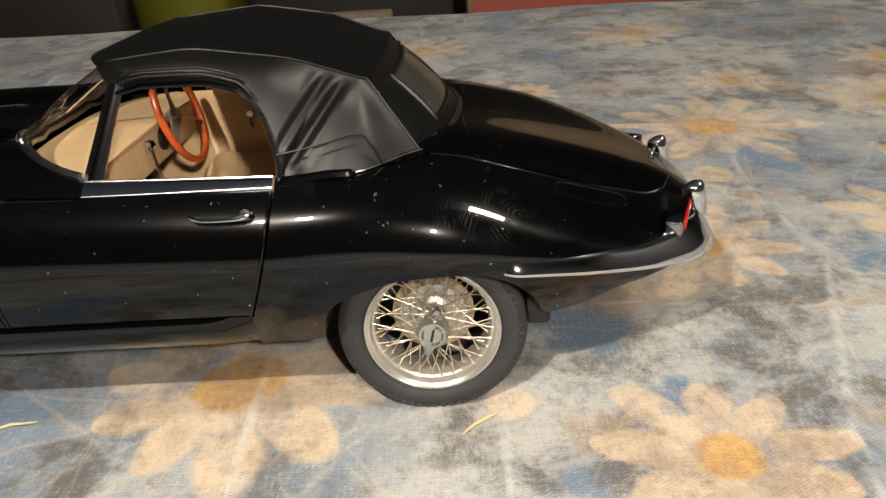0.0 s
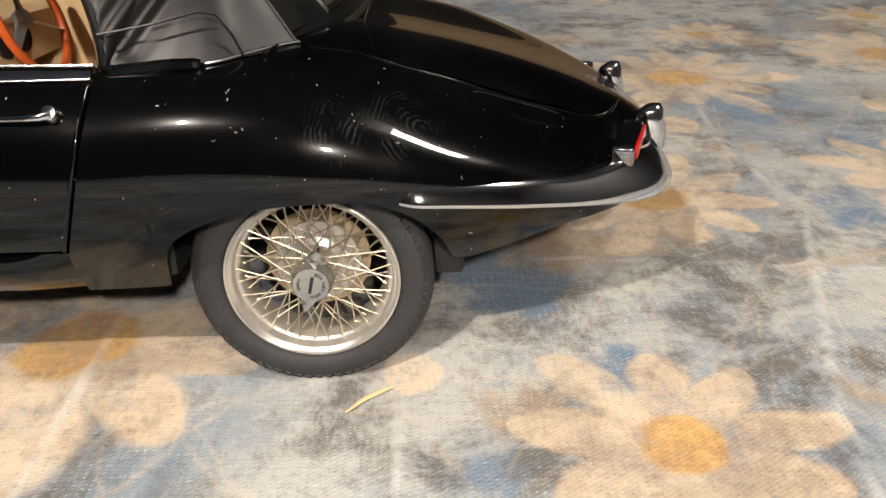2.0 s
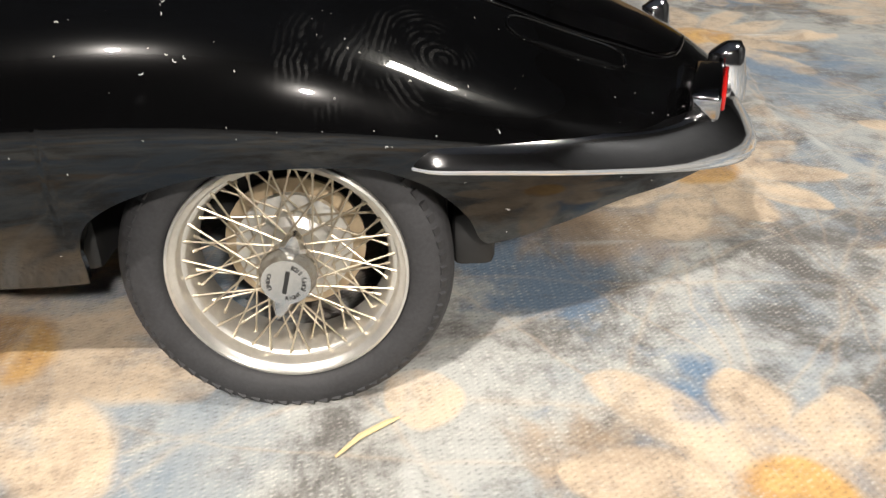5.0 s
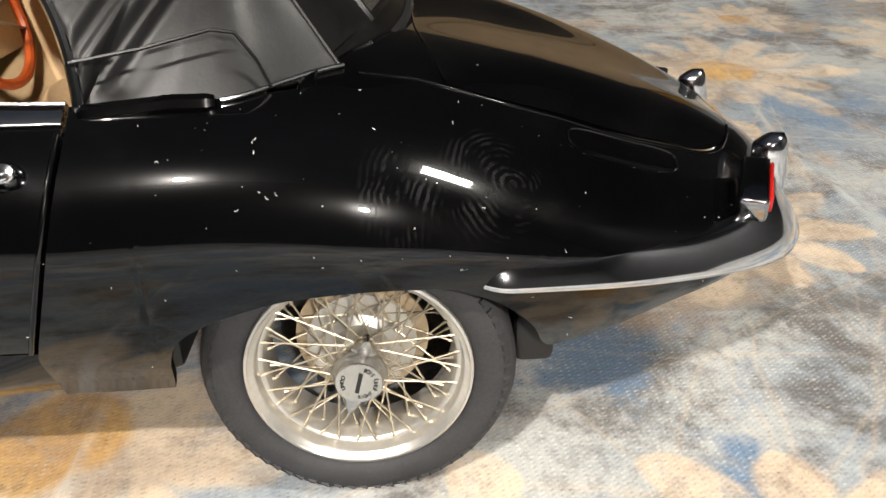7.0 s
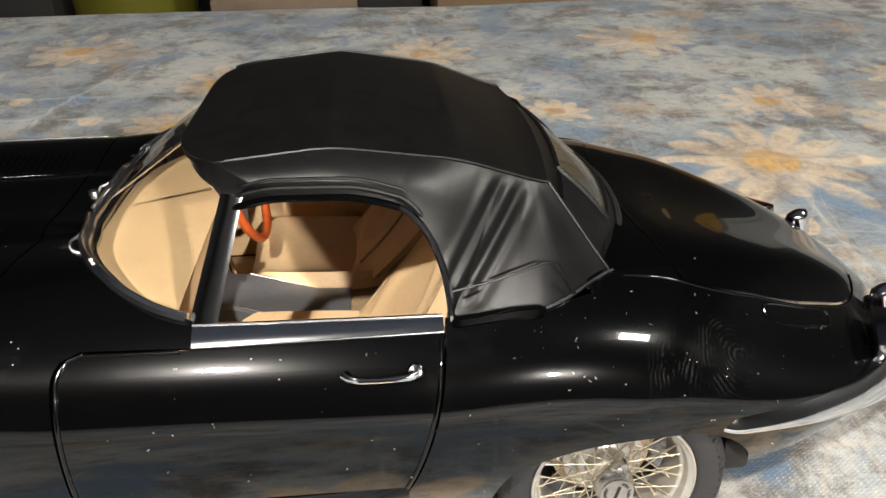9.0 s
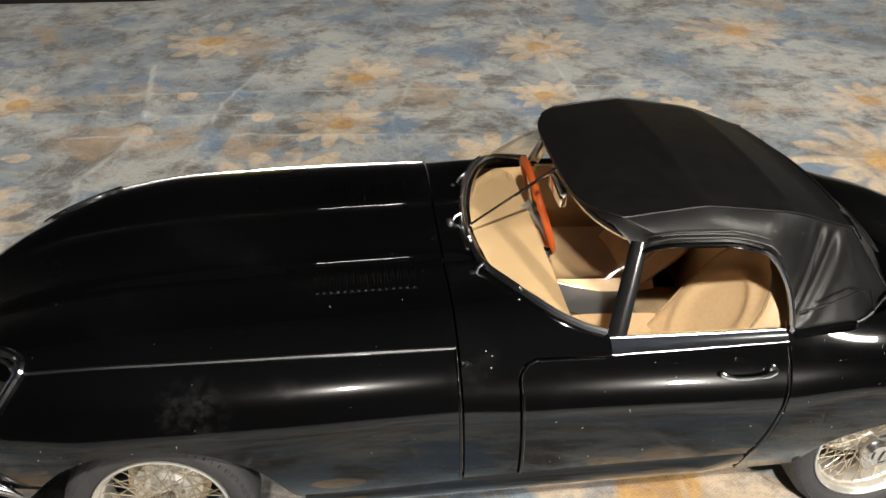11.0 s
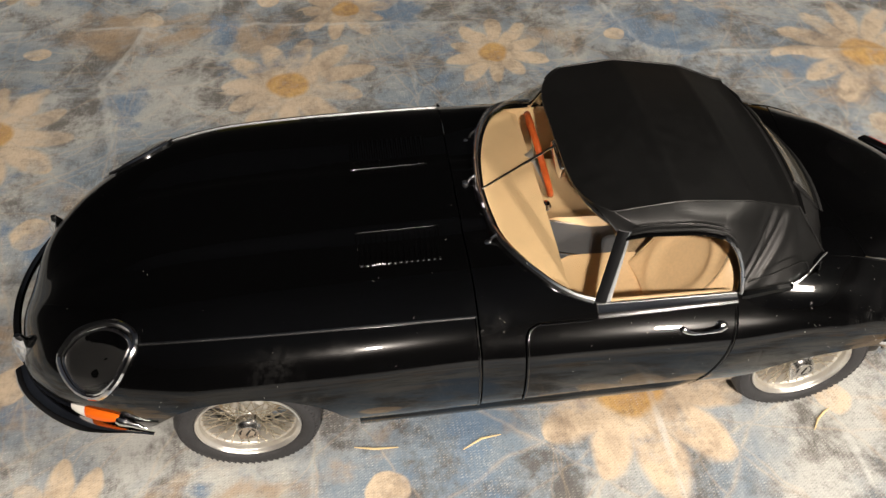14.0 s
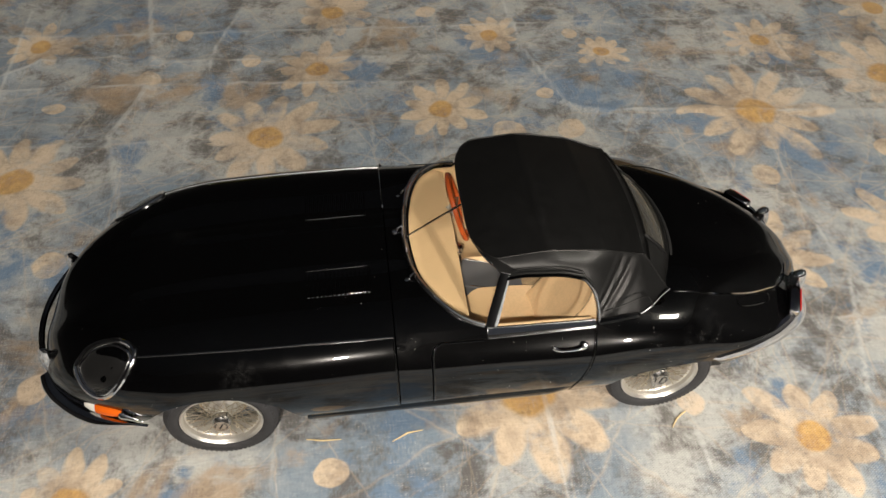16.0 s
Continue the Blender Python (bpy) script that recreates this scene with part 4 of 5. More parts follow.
# wheels
def wheel_parts():
    made = {}
    bm = bmesh.new()
    lathe(bm, [(12.1, -2.0), (12.2, -3.3), (12.8, -4.05), (13.8, -4.45), (15.3, -4.35), (16.3, -3.7), (16.9, -2.6), (16.95, 0), (16.9, 2.6), (16.2, 3.7), (15.2, 4.3), (13, 4.2), (11.9, 3.4)], 72)
    made["tyre"] = (bm, RUBBER)
    bm = bmesh.new()
    lathe(bm, [(11.65, -3.45), (11.9, -3.9), (12.2, -3.8), (12.3, -3.3), (12.3, 3.6), (10.2, 3.4), (10.1, 0.8), (10.35, -0.5), (10.5, -1.4), (10.65, -1.65), (11.0, -1.8), (11.1, -2.05), (11.15, -3.0), (11.35, -3.3), (11.65, -3.45)], 72)
    made["rim"] = (bm, SILVER)
    bm = bmesh.new()
    lathe(bm, [(0.01, 3.2), (6.2, 3.2), (6.2, 2.4), (4.4, 2.2), (4.2, 1.4), (3.3, 0.8), (3.1, -1.4), (2.7, -2.0), (0.01, -2.0)], 40)
    made["hub"] = (bm, SILVER)
    bm = bmesh.new()
    lathe(bm, [(0.01, 4.2), (7.6, 4.2), (7.6, 3.7), (6, 3.6), (0.01, 3.6)], 48)
    made["brake_disc"] = (bm, DISC)
    bm = bmesh.new()
    lathe(bm, [(0.01, -1.4), (2.5, -1.4), (2.95, -2.2), (3.0, -3.5), (2.85, -4.1), (2.7, -4.25), (2.6, -5.0), (2.45, -5.3), (2.35, -5.28), (0.01, -5.3)], 48)
    for q in (-76, 106):
        m = Matrix.Rotation(radians(q), 4, "Y")
        grid = []
        for i in range(13):
            t = i / 12
            half = lerp(2.0, 0.75, t ** 0.8) * math.sqrt(max(0.03, 1 - t ** 6))
            grid.append([tuple(m @ Vector((lerp(1.5, 4.8, t), -3.4 - 0.7 * t + o, half * w))) for o, w in ((1.0, -1), (0.2, -0.97), (-0.35, -0.6), (-0.5, 0), (-0.35, 0.6), (0.2, 0.97), (1.0, 1), (1.0, -1))])
        sheet(bm, grid)
    made["spinner"] = (bm, SATIN)
    return made


WHEEL = {}
for key, (bm, mat) in wheel_parts().items():
    ob = finish(key, bm, mat, None, "", 40)
    WHEEL[key] = ob.data
    bpy.data.objects.remove(ob)


def spoke_mesh(name, hub, rim, sweep):
    bm = bmesh.new()
    (r0, a0), (r1, a1) = hub, rim
    a, b = Vector((r0 * math.cos(sweep), a0, r0 * math.sin(sweep))), Vector((r1, a1, 0))
    tube(bm, [a, a.lerp(b, 0.91), a.lerp(b, 0.92), b], [0.115, 0.115, 0.2, 0.2], 6)
    ob = finish(name, bm, WIRE)
    me = ob.data
    bpy.data.objects.remove(ob)
    return me


def tread_mesh(r, a, tilt):
    bm = bmesh.new()
    m = Matrix.Rotation(radians(18), 4, "X")
    box(bm, (r - 0.7, a - 0.6, -0.5), (r + 0.02, a + 0.6, 0.42), 0, Matrix.Translation((0, 0, 0)) @ m)
    bm.transform(Matrix.Translation((r * 0.001, a * 0.001, 0)) @ Matrix.Rotation(radians(tilt), 4, "Z") @ Matrix.Translation((-r * 0.001, -a * 0.001, 0)))
    ob = finish("tread_block", bm, RUBBER)
    me = ob.data
    bpy.data.objects.remove(ob)
    return me


TREAD = ((tread_mesh(15.74, -3.75, 40), 0.0), (tread_mesh(16.7, -1.8, 0), 0.5))
SPOKES = [(spoke_mesh("spoke", (2.8, -1.7), (10.95, -1.6), radians(42 * sg)), 16, 0.25 * sg) for sg in (1, -1)] + \
    [(spoke_mesh("spoke", (4.15, 1.9), (10.4, 0.2), radians(48 * sg)), 16, 0.5 + 0.25 * sg) for sg in (1, -1)]
for wx in (0, -135.4):
    for side in (1, -1):
        w = new("wheel")
        w.parent = car
        tagged(w, "silver wire-spoked wheel with a black tyre")
        w.matrix_local = Matrix.Translation((wx * 0.001, -side * 0.0343 if side > 0 else 0.0353, 0.0168)) @ Matrix.Rotation(0 if side > 0 else math.pi, 4, "Z") @ Matrix.Rotation(radians(15 if wx else 0), 4, "Y")
        for key, me in WHEEL.items():
            ob = new(key, me)
            ob.parent = w
        for me, off in TREAD if side > 0 else ():
            for k in range(66):
                ob = new("tread_block", me)
                ob.parent = w
                ob.matrix_local = Matrix.Rotation(2 * math.pi * (k + off) / 66, 4, "Y")
        for me, count, off in SPOKES:
            for k in range(count):
                ob = new("spoke", me)
                ob.parent = w
                ob.matrix_local = Matrix.Rotation(2 * math.pi * (k + off) / count, 4, "Y")

# engraved lettering round the near spinners, the maker's name as a plain bar
INK = material("black_lettering", (0.01, 0.01, 0.01), 0.6)


def letters(text, size):
    data = bpy.data.curves.new("lettering", "FONT")
    data.body, data.size, data.align_x, data.align_y = text, size * 0.001, "CENTER", "CENTER"
    data.extrude = 0.00003
    ob = bpy.data.objects.new("lettering", data)
    scene.collection.objects.link(ob)
    me = bpy.data.meshes.new_from_object(ob.evaluated_get(bpy.context.evaluated_depsgraph_get()))
    bpy.data.objects.remove(ob)
    return me


def ring_text(bm, text, radius, middle, step, size, inward):
    for k, ch in enumerate(text):
        if ch == " ":
            continue
        q = radians(middle + (k - (len(text) - 1) / 2) * step * (1 if inward else -1))
        me = letters(ch, size)
        turn = q + math.pi / 2 if inward else q - math.pi / 2
        me.transform(FACE @ Matrix.Translation((radius * 0.001 * math.cos(q), radius * 0.001 * math.sin(q), 0)) @ Matrix.Rotation(turn, 4, "Z"))
        bm.from_mesh(me)
        bpy.data.meshes.remove(me)


FACE = Matrix.Translation((0, -0.00534, 0)) @ Matrix.Rotation(math.pi / 2, 4, "X") @ Matrix.Rotation(radians(76), 4, "Z")
for w in [o for o in car.children if o.name.startswith("wheel") and not o.name.startswith("wheel_") and o.location.y < 0]:
    spinner = next(o for o in w.children if o.name.startswith("spinner"))
    bm = bmesh.new()
    ring_text(bm, "UNDO", 1.75, 100, 15, 0.62, False)
    ring_text(bm, "RIGHT (OFF) SIDE", 1.8, 270, 10.5, 0.6, True)
    part("lettering", bm, INK, spinner, "small black lettering")
    bm = bmesh.new()
    box(bm, (-1.25, -0.22, -0.03), (1.25, 0.22, 0.03), 0, Matrix.Diagonal((1, 1, 1, 1)))
    bm.transform(FACE)
    part("name_bar", bm, INK, spinner, "plain black bar")

# ---- soft top ----
BOWS = (-58.6, -52.0, -37.5, -20.8, -8.6)


def taut(*values):
    """Heights of cloth stretched straight from bow to bow."""
    return lambda x: float(np.mean(np.interp([x - 2.4, x - 0.8, x + 0.8, x + 2.4], BOWS, values)))


SEAM_Z = taut(63.9, 65.2, 66.5, 63.7, 58.9)
SEAM_Y = taut(26.4, 26.4, 26.4, 25.6, 24.0)
CROWN = taut(64.8, 66.3, 67.9, 65.2, 59.9)


def header(y):
    return -58.6 + 6.8 * (abs(y) / 25) ** 5.5


top = new("soft_top")
top.parent = car
tagged(top, "closed matt black vinyl soft top")
bm = bmesh.new()
grid = []
for i in range(73):
    u = i / 72
    row = []
    for j in range(-14, 15):
        w = j / 14
        x0 = lerp(header(w * 25), -8.6 + 1.5 * (1 - w * w), u)
        ysm = SEAM_Y(max(-52, x0))
        zc, ze = CROWN(x0), SEAM_Z(max(-52, x0))
        z = lerp(zc, ze, abs(w) ** 2.0)
        # the bows press through the cloth
        z += 0.2 * math.exp(-((x0 + 37.5) / 1.2) ** 2) + 0.2 * math.exp(-((x0 + 20.8) / 1.2) ** 2)
        row.append((x0, w * ysm, z))
    grid.append(row)
sheet(bm, grid)
thick(bm, 0.9)
part("roof_panel", bm, HOOD, top, "", 40)

WIN_TOP = curve((-50, 60.6), (-44, 61.8), (-36, 61.9), (-29.5, 60.6), (-26.2, 57.6), (-24.4, 54), (-23.6, 50), (-23.3, 46.6))


FOOT_Y = curve((0, 36.2), (0.5, 35.2), (1, 27.8))


def edge_low(u):
    """The lower edge of the side cloth: over the window, down its rear edge, along the belt."""
    if u < 0.45:
        x = lerp(-50.5, -29.5, u / 0.45)
        return Vector((x, -lerp(29.6, 31.8, u / 0.45), WIN_TOP(x)))
    if u < 0.7:
        t = (u - 0.45) / 0.25
        q = t * math.pi / 2
        x = -29.5 + 6.3 * math.sin(q) ** 0.9
        z = 46.2 + (60.6 - 46.2) * (1 - t ** 1.5)
        return Vector((x, -lerp(31.8, 36.4, t ** 1.3), z))
    t = (u - 0.7) / 0.3
    x = lerp(-23.2, 0.0, t)
    y = FOOT_Y(t)
    return Vector((x, -y, min(lerp(45.8, 46.6, min(1, t * 2)), bare(x, at_y(x, y))[1] - 0.2)))


def edge_high(u):
    if u < 0.12:
        # round the front corner along the header
        w = lerp(0.84, 1.0, u / 0.12)
        x = header(25 * w)
        return Vector((x, -26.4 * w, lerp(CROWN(x), SEAM_Z(max(-52, x)), w * w)))
    x = curve((0.12, -51.8), (0.45, -27), (0.7, -15), (1, -8.6))(u)
    return Vector((x, -SEAM_Y(x), SEAM_Z(x)))


for side in (1, -1):
    bm = bmesh.new()
    grid = []
    for i in range(241):
        u = i / 240
        a, b = edge_high(u), edge_low(u)
        row = []
        for j in range(57):
            t = j / 56
            p = a.lerp(b, t)
            bulge = math.sin(math.pi * t) * lerp(0.9, 0.7, u) * smooth(1.0, 0.88, u) * (1 if side > 0 else 0.2)
            # the cloth pulls in folds from the foot of the window to the rear bow
            dx, dz = p.x + 22.6, p.z - 47.0
            off, run = 0.635 * dz * 1.0 - 0.772 * dx * 1.0, (0.772 * dz + 0.635 * dx) / 17.6
            fold = sum(h * math.exp(-((off - o) / wd) ** 2) for o, h, wd in ((4.2, 0.22, 0.9), (3.0, -0.2, 0.7), (1.6, 0.5, 0.95), (0.0, -0.6, 0.8), (-1.7, 0.4, 1.3)))
            fold *= smooth(-0.05, 0.2, run) * smooth(1.02, 0.7, run) * smooth(0, 0.12, t) * smooth(1, 0.9, t)
            wave = 0.12 * noise.noise(Vector((u * 9, t * 2.5, side * 3.0))) * math.sin(math.pi * t) * smooth(0.4, 0.7, u)
            out = Vector((0.1, -0.85, 0.5)).normalized() * (bulge + fold + wave)
            p = p + out
            row.append((p.x, p.y * side, p.z))
        grid.append(row)
    sheet(bm, grid)
    thick(bm, 0.8)
    part("side_panel", bm, HOOD, top, "", 45)
    bm = bmesh.new()
    tube(bm, [(p.x, p.y * side, p.z + 0.1) for p in [edge_high(k / 60) for k in range(61)]], 0.22, 6)
    part("roof_seam", bm, HOOD, top)
    bm = bmesh.new()
    tube(bm, [(p.x, p.y * side, p.z + 0.1) for p in [edge_high(1).lerp(edge_low(1), k / 20) for k in range(21)]], 0.24, 6)
    part("rear_seam", bm, HOOD, top)
    bm = bmesh.new()
    tube(bm, [(p.x, (p.y - 0.4) * side, p.z - 0.1) for p in [edge_low(0.46 * k / 40) for k in range(41)]], 0.5, 8)
    part("window_seal", bm, PAINT, top, "glossy black seal")
    bm = bmesh.new()
    tube(bm, [(p.x, (p.y - 0.4) * side, p.z - 0.1) for p in [edge_low(0.46 + 0.24 * k / 40) for k in range(41)]], 0.5, 8)
    part("window_channel", bm, DIM_CHROME, top, "chrome window channel")
    if side > 0:
        bm = bmesh.new()
        tube(bm, [(p.x, p.y - 0.75, p.z + 1.5) for p in [edge_low(0.03 + 0.5 * k / 50) for k in range(51)]], [0.1] + [0.34] * 49 + [0.1], 8)
        tube(bm, [(p.x, p.y - 0.45, p.z + 2.5) for p in [edge_low(0.04 + 0.44 * k / 50) for k in range(51)]], [0.1] + [0.24] * 49 + [0.1], 8)
        part("rain_gutter", bm, HOOD, top)
    # bright and black beads along the foot of the hood
    bm = bmesh.new()
    tube(bm, [on_body(p.x, at_y(p.x, -p.y + 0.5), 0.3, side) for p in [edge_low(0.86 + 0.14 * k / 20) for k in range(21)]], 0.24, 8)
    part("hood_bead", bm, POLISHED, top)
    bm = bmesh.new()
    tube(bm, [(p.x, (p.y - 0.7) * side, p.z) for p in [edge_low(0.7 + 0.155 * k / 20) for k in range(21)]], [0.7] + [1.0] * 19 + [0.8], 8)
    part("hood_clamp", bm, PAINT, top)
    bm = bmesh.new()
    tube(bm, [(x, -side * y, z) for x, y, z in ((-23, 37.0, 50.6), (-17, 36.0, 51.4), (-11, 34.6, 52.6), (-9, 34.2, 52.2), (-7.4, 33.6, 49.5), (-6.4, 33.6, 47))], 0.18, 6)
    part("hood_stitching", bm, HOOD, top)

# rear panel with its clear window
bm = bmesh.new()


def backlight(u, w):
    a = Vector((-8.6 + 1.5 * (1 - w * w), w * 24.0, lerp(59.6, 58.9, abs(w) ** 2.0)))
    b = Vector((lerp(6.6, 0.0, abs(w) ** 2), w * 27.8, lerp(47.9, 45.8, abs(w) ** 2)))
    p = a.lerp(b, u)
    n = Vector((0.75, 0, 0.65))
    return p + n * 0.8 * math.sin(math.pi * u) * (1 - abs(w) ** 5)


def patch(u0, u1, w0, w1, n=8):
    return [[tuple(backlight(lerp(u0, u1, i / n), lerp(w0, w1, j / n))) for j in range(n + 1)] for i in range(n + 1)]


for rng in ((0, 0.18, -1, 1), (0.82, 1, -1, 1), (0.18, 0.82, -1, -0.6), (0.18, 0.82, 0.6, 1)):
    sheet(bm, patch(*rng))
thick(bm, 0.8)
rearp = part("rear_panel", bm, HOOD, top, "", 45)
bm = bmesh.new()
sheet(bm, patch(0.18, 0.82, -0.6, 0.6))
part("rear_window", bm, MILKY, rearp, "clear flexible rear window")
bm = bmesh.new()
loop = [backlight(lerp(0.18, 0.82, k / 12), -0.6) for k in range(12)] + [backlight(0.82, lerp(-0.6, 0.6, k / 12)) for k in range(12)] + [backlight(lerp(0.82, 0.18, k / 12), 0.6) for k in range(12)] + [backlight(0.18, lerp(0.6, -0.6, k / 12)) for k in range(12)]
tube(bm, loop, 0.5, 6, closed=True)
part("window_binding", bm, HOOD, rearp)
# cloth hem along the foot of the rear panel
bm = bmesh.new()
tube(bm, [tuple(backlight(1, lerp(-1, 1, k / 24)) + Vector((0.2, 0, 0))) for k in range(25)], 0.6, 6)
part("hood_hem", bm, BLACK, rearp)

# ---- windscreen ----
screen = new("windscreen")
screen.parent = car
tagged(screen, "curved windscreen in a thin chrome frame")


def foot(w):
    y = 36.0 * w
    x = screen_x(y)
    s = at_y(x, min(abs(y), SHOULDER_Y(x) - 0.1))
    return Vector((x, y, section(x, s).z + 0.5))


def head(w):
    y = 28.4 * w
    return Vector((-57.4 + 7.8 * abs(w) ** 4.2, y, 63.9 - 2.4 * abs(w) ** 2.3))


def glass(u, w):
    p = foot(w).lerp(head(w), u)
    return p + Vector((-0.8, 0, 0.5)) * math.sin(math.pi * u)


bm = bmesh.new()
sheet(bm, [[tuple(glass(i / 10, math.sin(j / 32 * math.pi / 2))) for j in range(-32, 33)] for i in range(11)])
part("glass", bm, PANE, screen, "clear curved glass")
for name, u, r in (("foot_frame", 0.0, 0.75), ("head_frame", 1.0, 0.7)):
    bm = bmesh.new()
    tube(bm, [tuple(glass(u, math.sin(j / 40 * math.pi / 2))) for j in range(-40, 41)], r, 8)
    part(name, bm, POLISHED, screen, "chrome frame")
for side in (1, -1):
    bm = bmesh.new()
    grid = []
    for i in range(9):
        u = i / 8
        a, b = Vector((-56.4, -36.3, 46.9)).lerp(Vector((-51.2, -29.0, 62.2)), u), Vector((-52.8, -36.6, 46.9)).lerp(Vector((-48.4, -29.6, 62.0)), u)
        grid.append([tuple((a.lerp(b, k / 3) + Vector((0, -0.5, 0.2)) * math.sin(math.pi * k / 3)) * 1.0) for k in range(4)])
    sheet(bm, [[(x, y * side, z) for x, y, z in row] for row in grid])
    thick(bm, 0.9)
    part("pillar", bm, CHROME, screen, "chrome screen pillar", 60)
# wipers with their spindles
for y in (-18, 2.7, 19):
    bm = bmesh.new()
    a = Vector((screen_x(y) - 3.0, y, TOP(-80) + 0.2))
    lathe(bm, [(0.01, 1.9), (0.8, 1.7), (1.0, 1.0), (1.5, 0.6), (1.6, -0.6), (0.01, -0.6)], 16, Matrix.Translation(a) @ Matrix.Rotation(radians(90), 4, "X"))
    blade = [glass(0.04, lerp(y - 9, y + 9, t) / 35.2) + Vector((-1.0, 0, 0.5)) for t in np.linspace(0, 1, 8)]
    tube(bm, [a, (a + blade[4]) / 2 + Vector((-0.2, 0, 0.8)), blade[4]], 0.32, 6)
    tube(bm, blade, 0.3, 6)
    part("wiper", bm, POLISHED, screen, "chrome wiper arm")
for y in (-18, 18):
    bm = bmesh.new()
    lathe(bm, [(0.01, 0.9), (0.5, 0.8), (0.8, 0), (0.01, -0.3)], 12, Matrix.Translation((-81.8 + 1.5, y, TOP(-80) - 0.1)) @ Matrix.Rotation(radians(90), 4, "X"))
    part("washer_jet", bm, CHROME, car)
# mirror on its rod
bm = bmesh.new()
tube(bm, [tuple(glass(0.02, 0) + Vector((0.6, 0, 0))), tuple(glass(1, 0) + Vector((1.2, 0, -0.5)))], 0.3, 6)
part("mirror_rod", bm, CHROME, screen)
bm = bmesh.new()
box(bm, (-57.8, -5.2, 56.0), (-56.2, 5.2, 59.8), 0.6)
part("mirror", bm, CHROME, screen)

# ---- cabin ----
CONSOLE = grained(material("grey_console", (0.14, 0.145, 0.155), 0.3), 900, 0.1)
bm = bmesh.new()
sheet(bm, [[(lerp(-75.4 + 12 * (abs(y) / 36) ** 3.7, -59.6, u), y, lerp(47.2, 45.4, u) - 1.0 * (y / 36) ** 2) for y in np.linspace(-36, 36, 25)] for u in np.linspace(0, 1, 8)])
thick(bm, 0.8)
dash = part("dashboard_top", bm, TRIM, car, "beige padded dashboard top", 40)
bm = bmesh.new()
box(bm, (-62.6, -36, 36), (-60.4, 36, 45.0), 0.6)
part("dashboard", bm, TRIM, car, "beige dashboard face")
for y in (12, 19):
    bm = bmesh.new()
    lathe(bm, [(0.01, 0.5), (2.6, 0.5), (2.6, -0.5), (2.2, -0.6), (2.1, -0.3), (0.01, -0.3)], 24, Matrix.Translation((-60.2, y, 41.0)) @ Matrix.Rotation(radians(90), 4, "Z"))
    part("dial", bm, BLACK, dash, "black dial")
bm = bmesh.new()
box(bm, (-76, -36.5, 18.4), (-22, 36.5, 19.8), 0.4)
box(bm, (-76, -8, 19), (-22, 8, 27.4), 2.0)
part("cabin_carpet", bm, CARPET, car, "beige carpet and tunnel")
bm = bmesh.new()
sheet(bm, [[(x, y, z) for y, z in ((-6.2, 26), (-6.2, h - 0.5), (-5.6, h), (5.6, h), (6.2, h - 0.5), (6.2, 26))] for x, h in ((-60, 32.6), (-56, 31.6), (-50, 29.6), (-44, 28.2), (-38, 27.8), (-37.8, 27))])
thick(bm, 0.6)
console = part("console", bm, CONSOLE, car, "glossy grey console tray")
for side in (1, -1):
    bm = bmesh.new()
    tube(bm, [(x, -side * 5.9, h + 0.1) for x, h in ((-56, 31.6), (-50, 29.6), (-44, 28.2), (-38, 27.8))], 0.2, 6)
    part("console_edge", bm, POLISHED, console, "bright edge")
bm = bmesh.new()
box(bm, (-21.6, -36, 18.5), (-19.8, 36, 45), 0.5)
part("bulkhead", bm, TRIM, car)
bm = bmesh.new()
box(bm, (-77, -34, 18), (-75.5, 34, 44), 0.5)
part("bulkhead", bm, BLACK, car)
for sy in (-19, 19):
    seat = new("seat")
    seat.parent = car
    tagged(seat, "beige leather bucket seat")
    bm = bmesh.new()
    grid = []
    for i in range(13):
        u = i / 12
        row = []
        for j in range(13):
            w = j / 6 - 1
            half = 12.2 * (1 - 0.12 * (2 * u - 1) ** 4)
            rise = 2.0 * abs(w) ** 3 - 1.2 * math.sin(math.pi * u) * (1 - w * w)
            row.append((lerp(-58, -31, u), sy + half * w, 29.5 - 1.5 * u + rise - (4.0 * max(0, 0.12 - u) / 0.12)))
        grid.append(row)
    sheet(bm, grid)
    thick(bm, 7.5)
    part("seat_cushion", bm, TRIM, seat, "", 60)
    bm = bmesh.new()
    grid, crease_runs = [], {3: [], 25: []}
    for i in range(33):
        u = i / 32
        row = []
        for j in range(29):
            w = j / 14 - 1
            half = 14.0 * math.sqrt(max(0.02, 1 - (max(0, u - 0.45) / 0.58) ** 2.6)) * lerp(0.9, 1, smooth(0, 0.4, u))
            inner = 1.0 * math.exp(-((math.hypot(w / 0.62, (u - 0.45) / 0.36) - 1) / 0.16) ** 2)
            x = lerp(-37.0, -20.5, u) - 2.2 * abs(w) ** 2.5 + 5.5 * smooth(0.72, 1.0, abs(w)) ** 1.5 + 1.2 * math.sin(math.pi * u) - inner * 0.8
            row.append((x, sy + half * w, lerp(29.0, 51.0, u)))
            if j in (3, 25) and 3 <= i <= 28:
                crease_runs[j].append((x - 0.05, sy + half * w, lerp(29.0, 51.0, u)))
        grid.append(row)
    sheet(bm, grid)
    thick(bm, 2.0)
    part("backrest", bm, TRIM, seat, "", 60)
    # shade in the backrest's creases, put in as darker tan lines
    bm = bmesh.new()
    for crease_run in crease_runs.values():
        tube(bm, crease_run, 0.25, 6)
    part("crease_line", bm, CARPET, seat, "darker tan line for the shaded backrest crease")
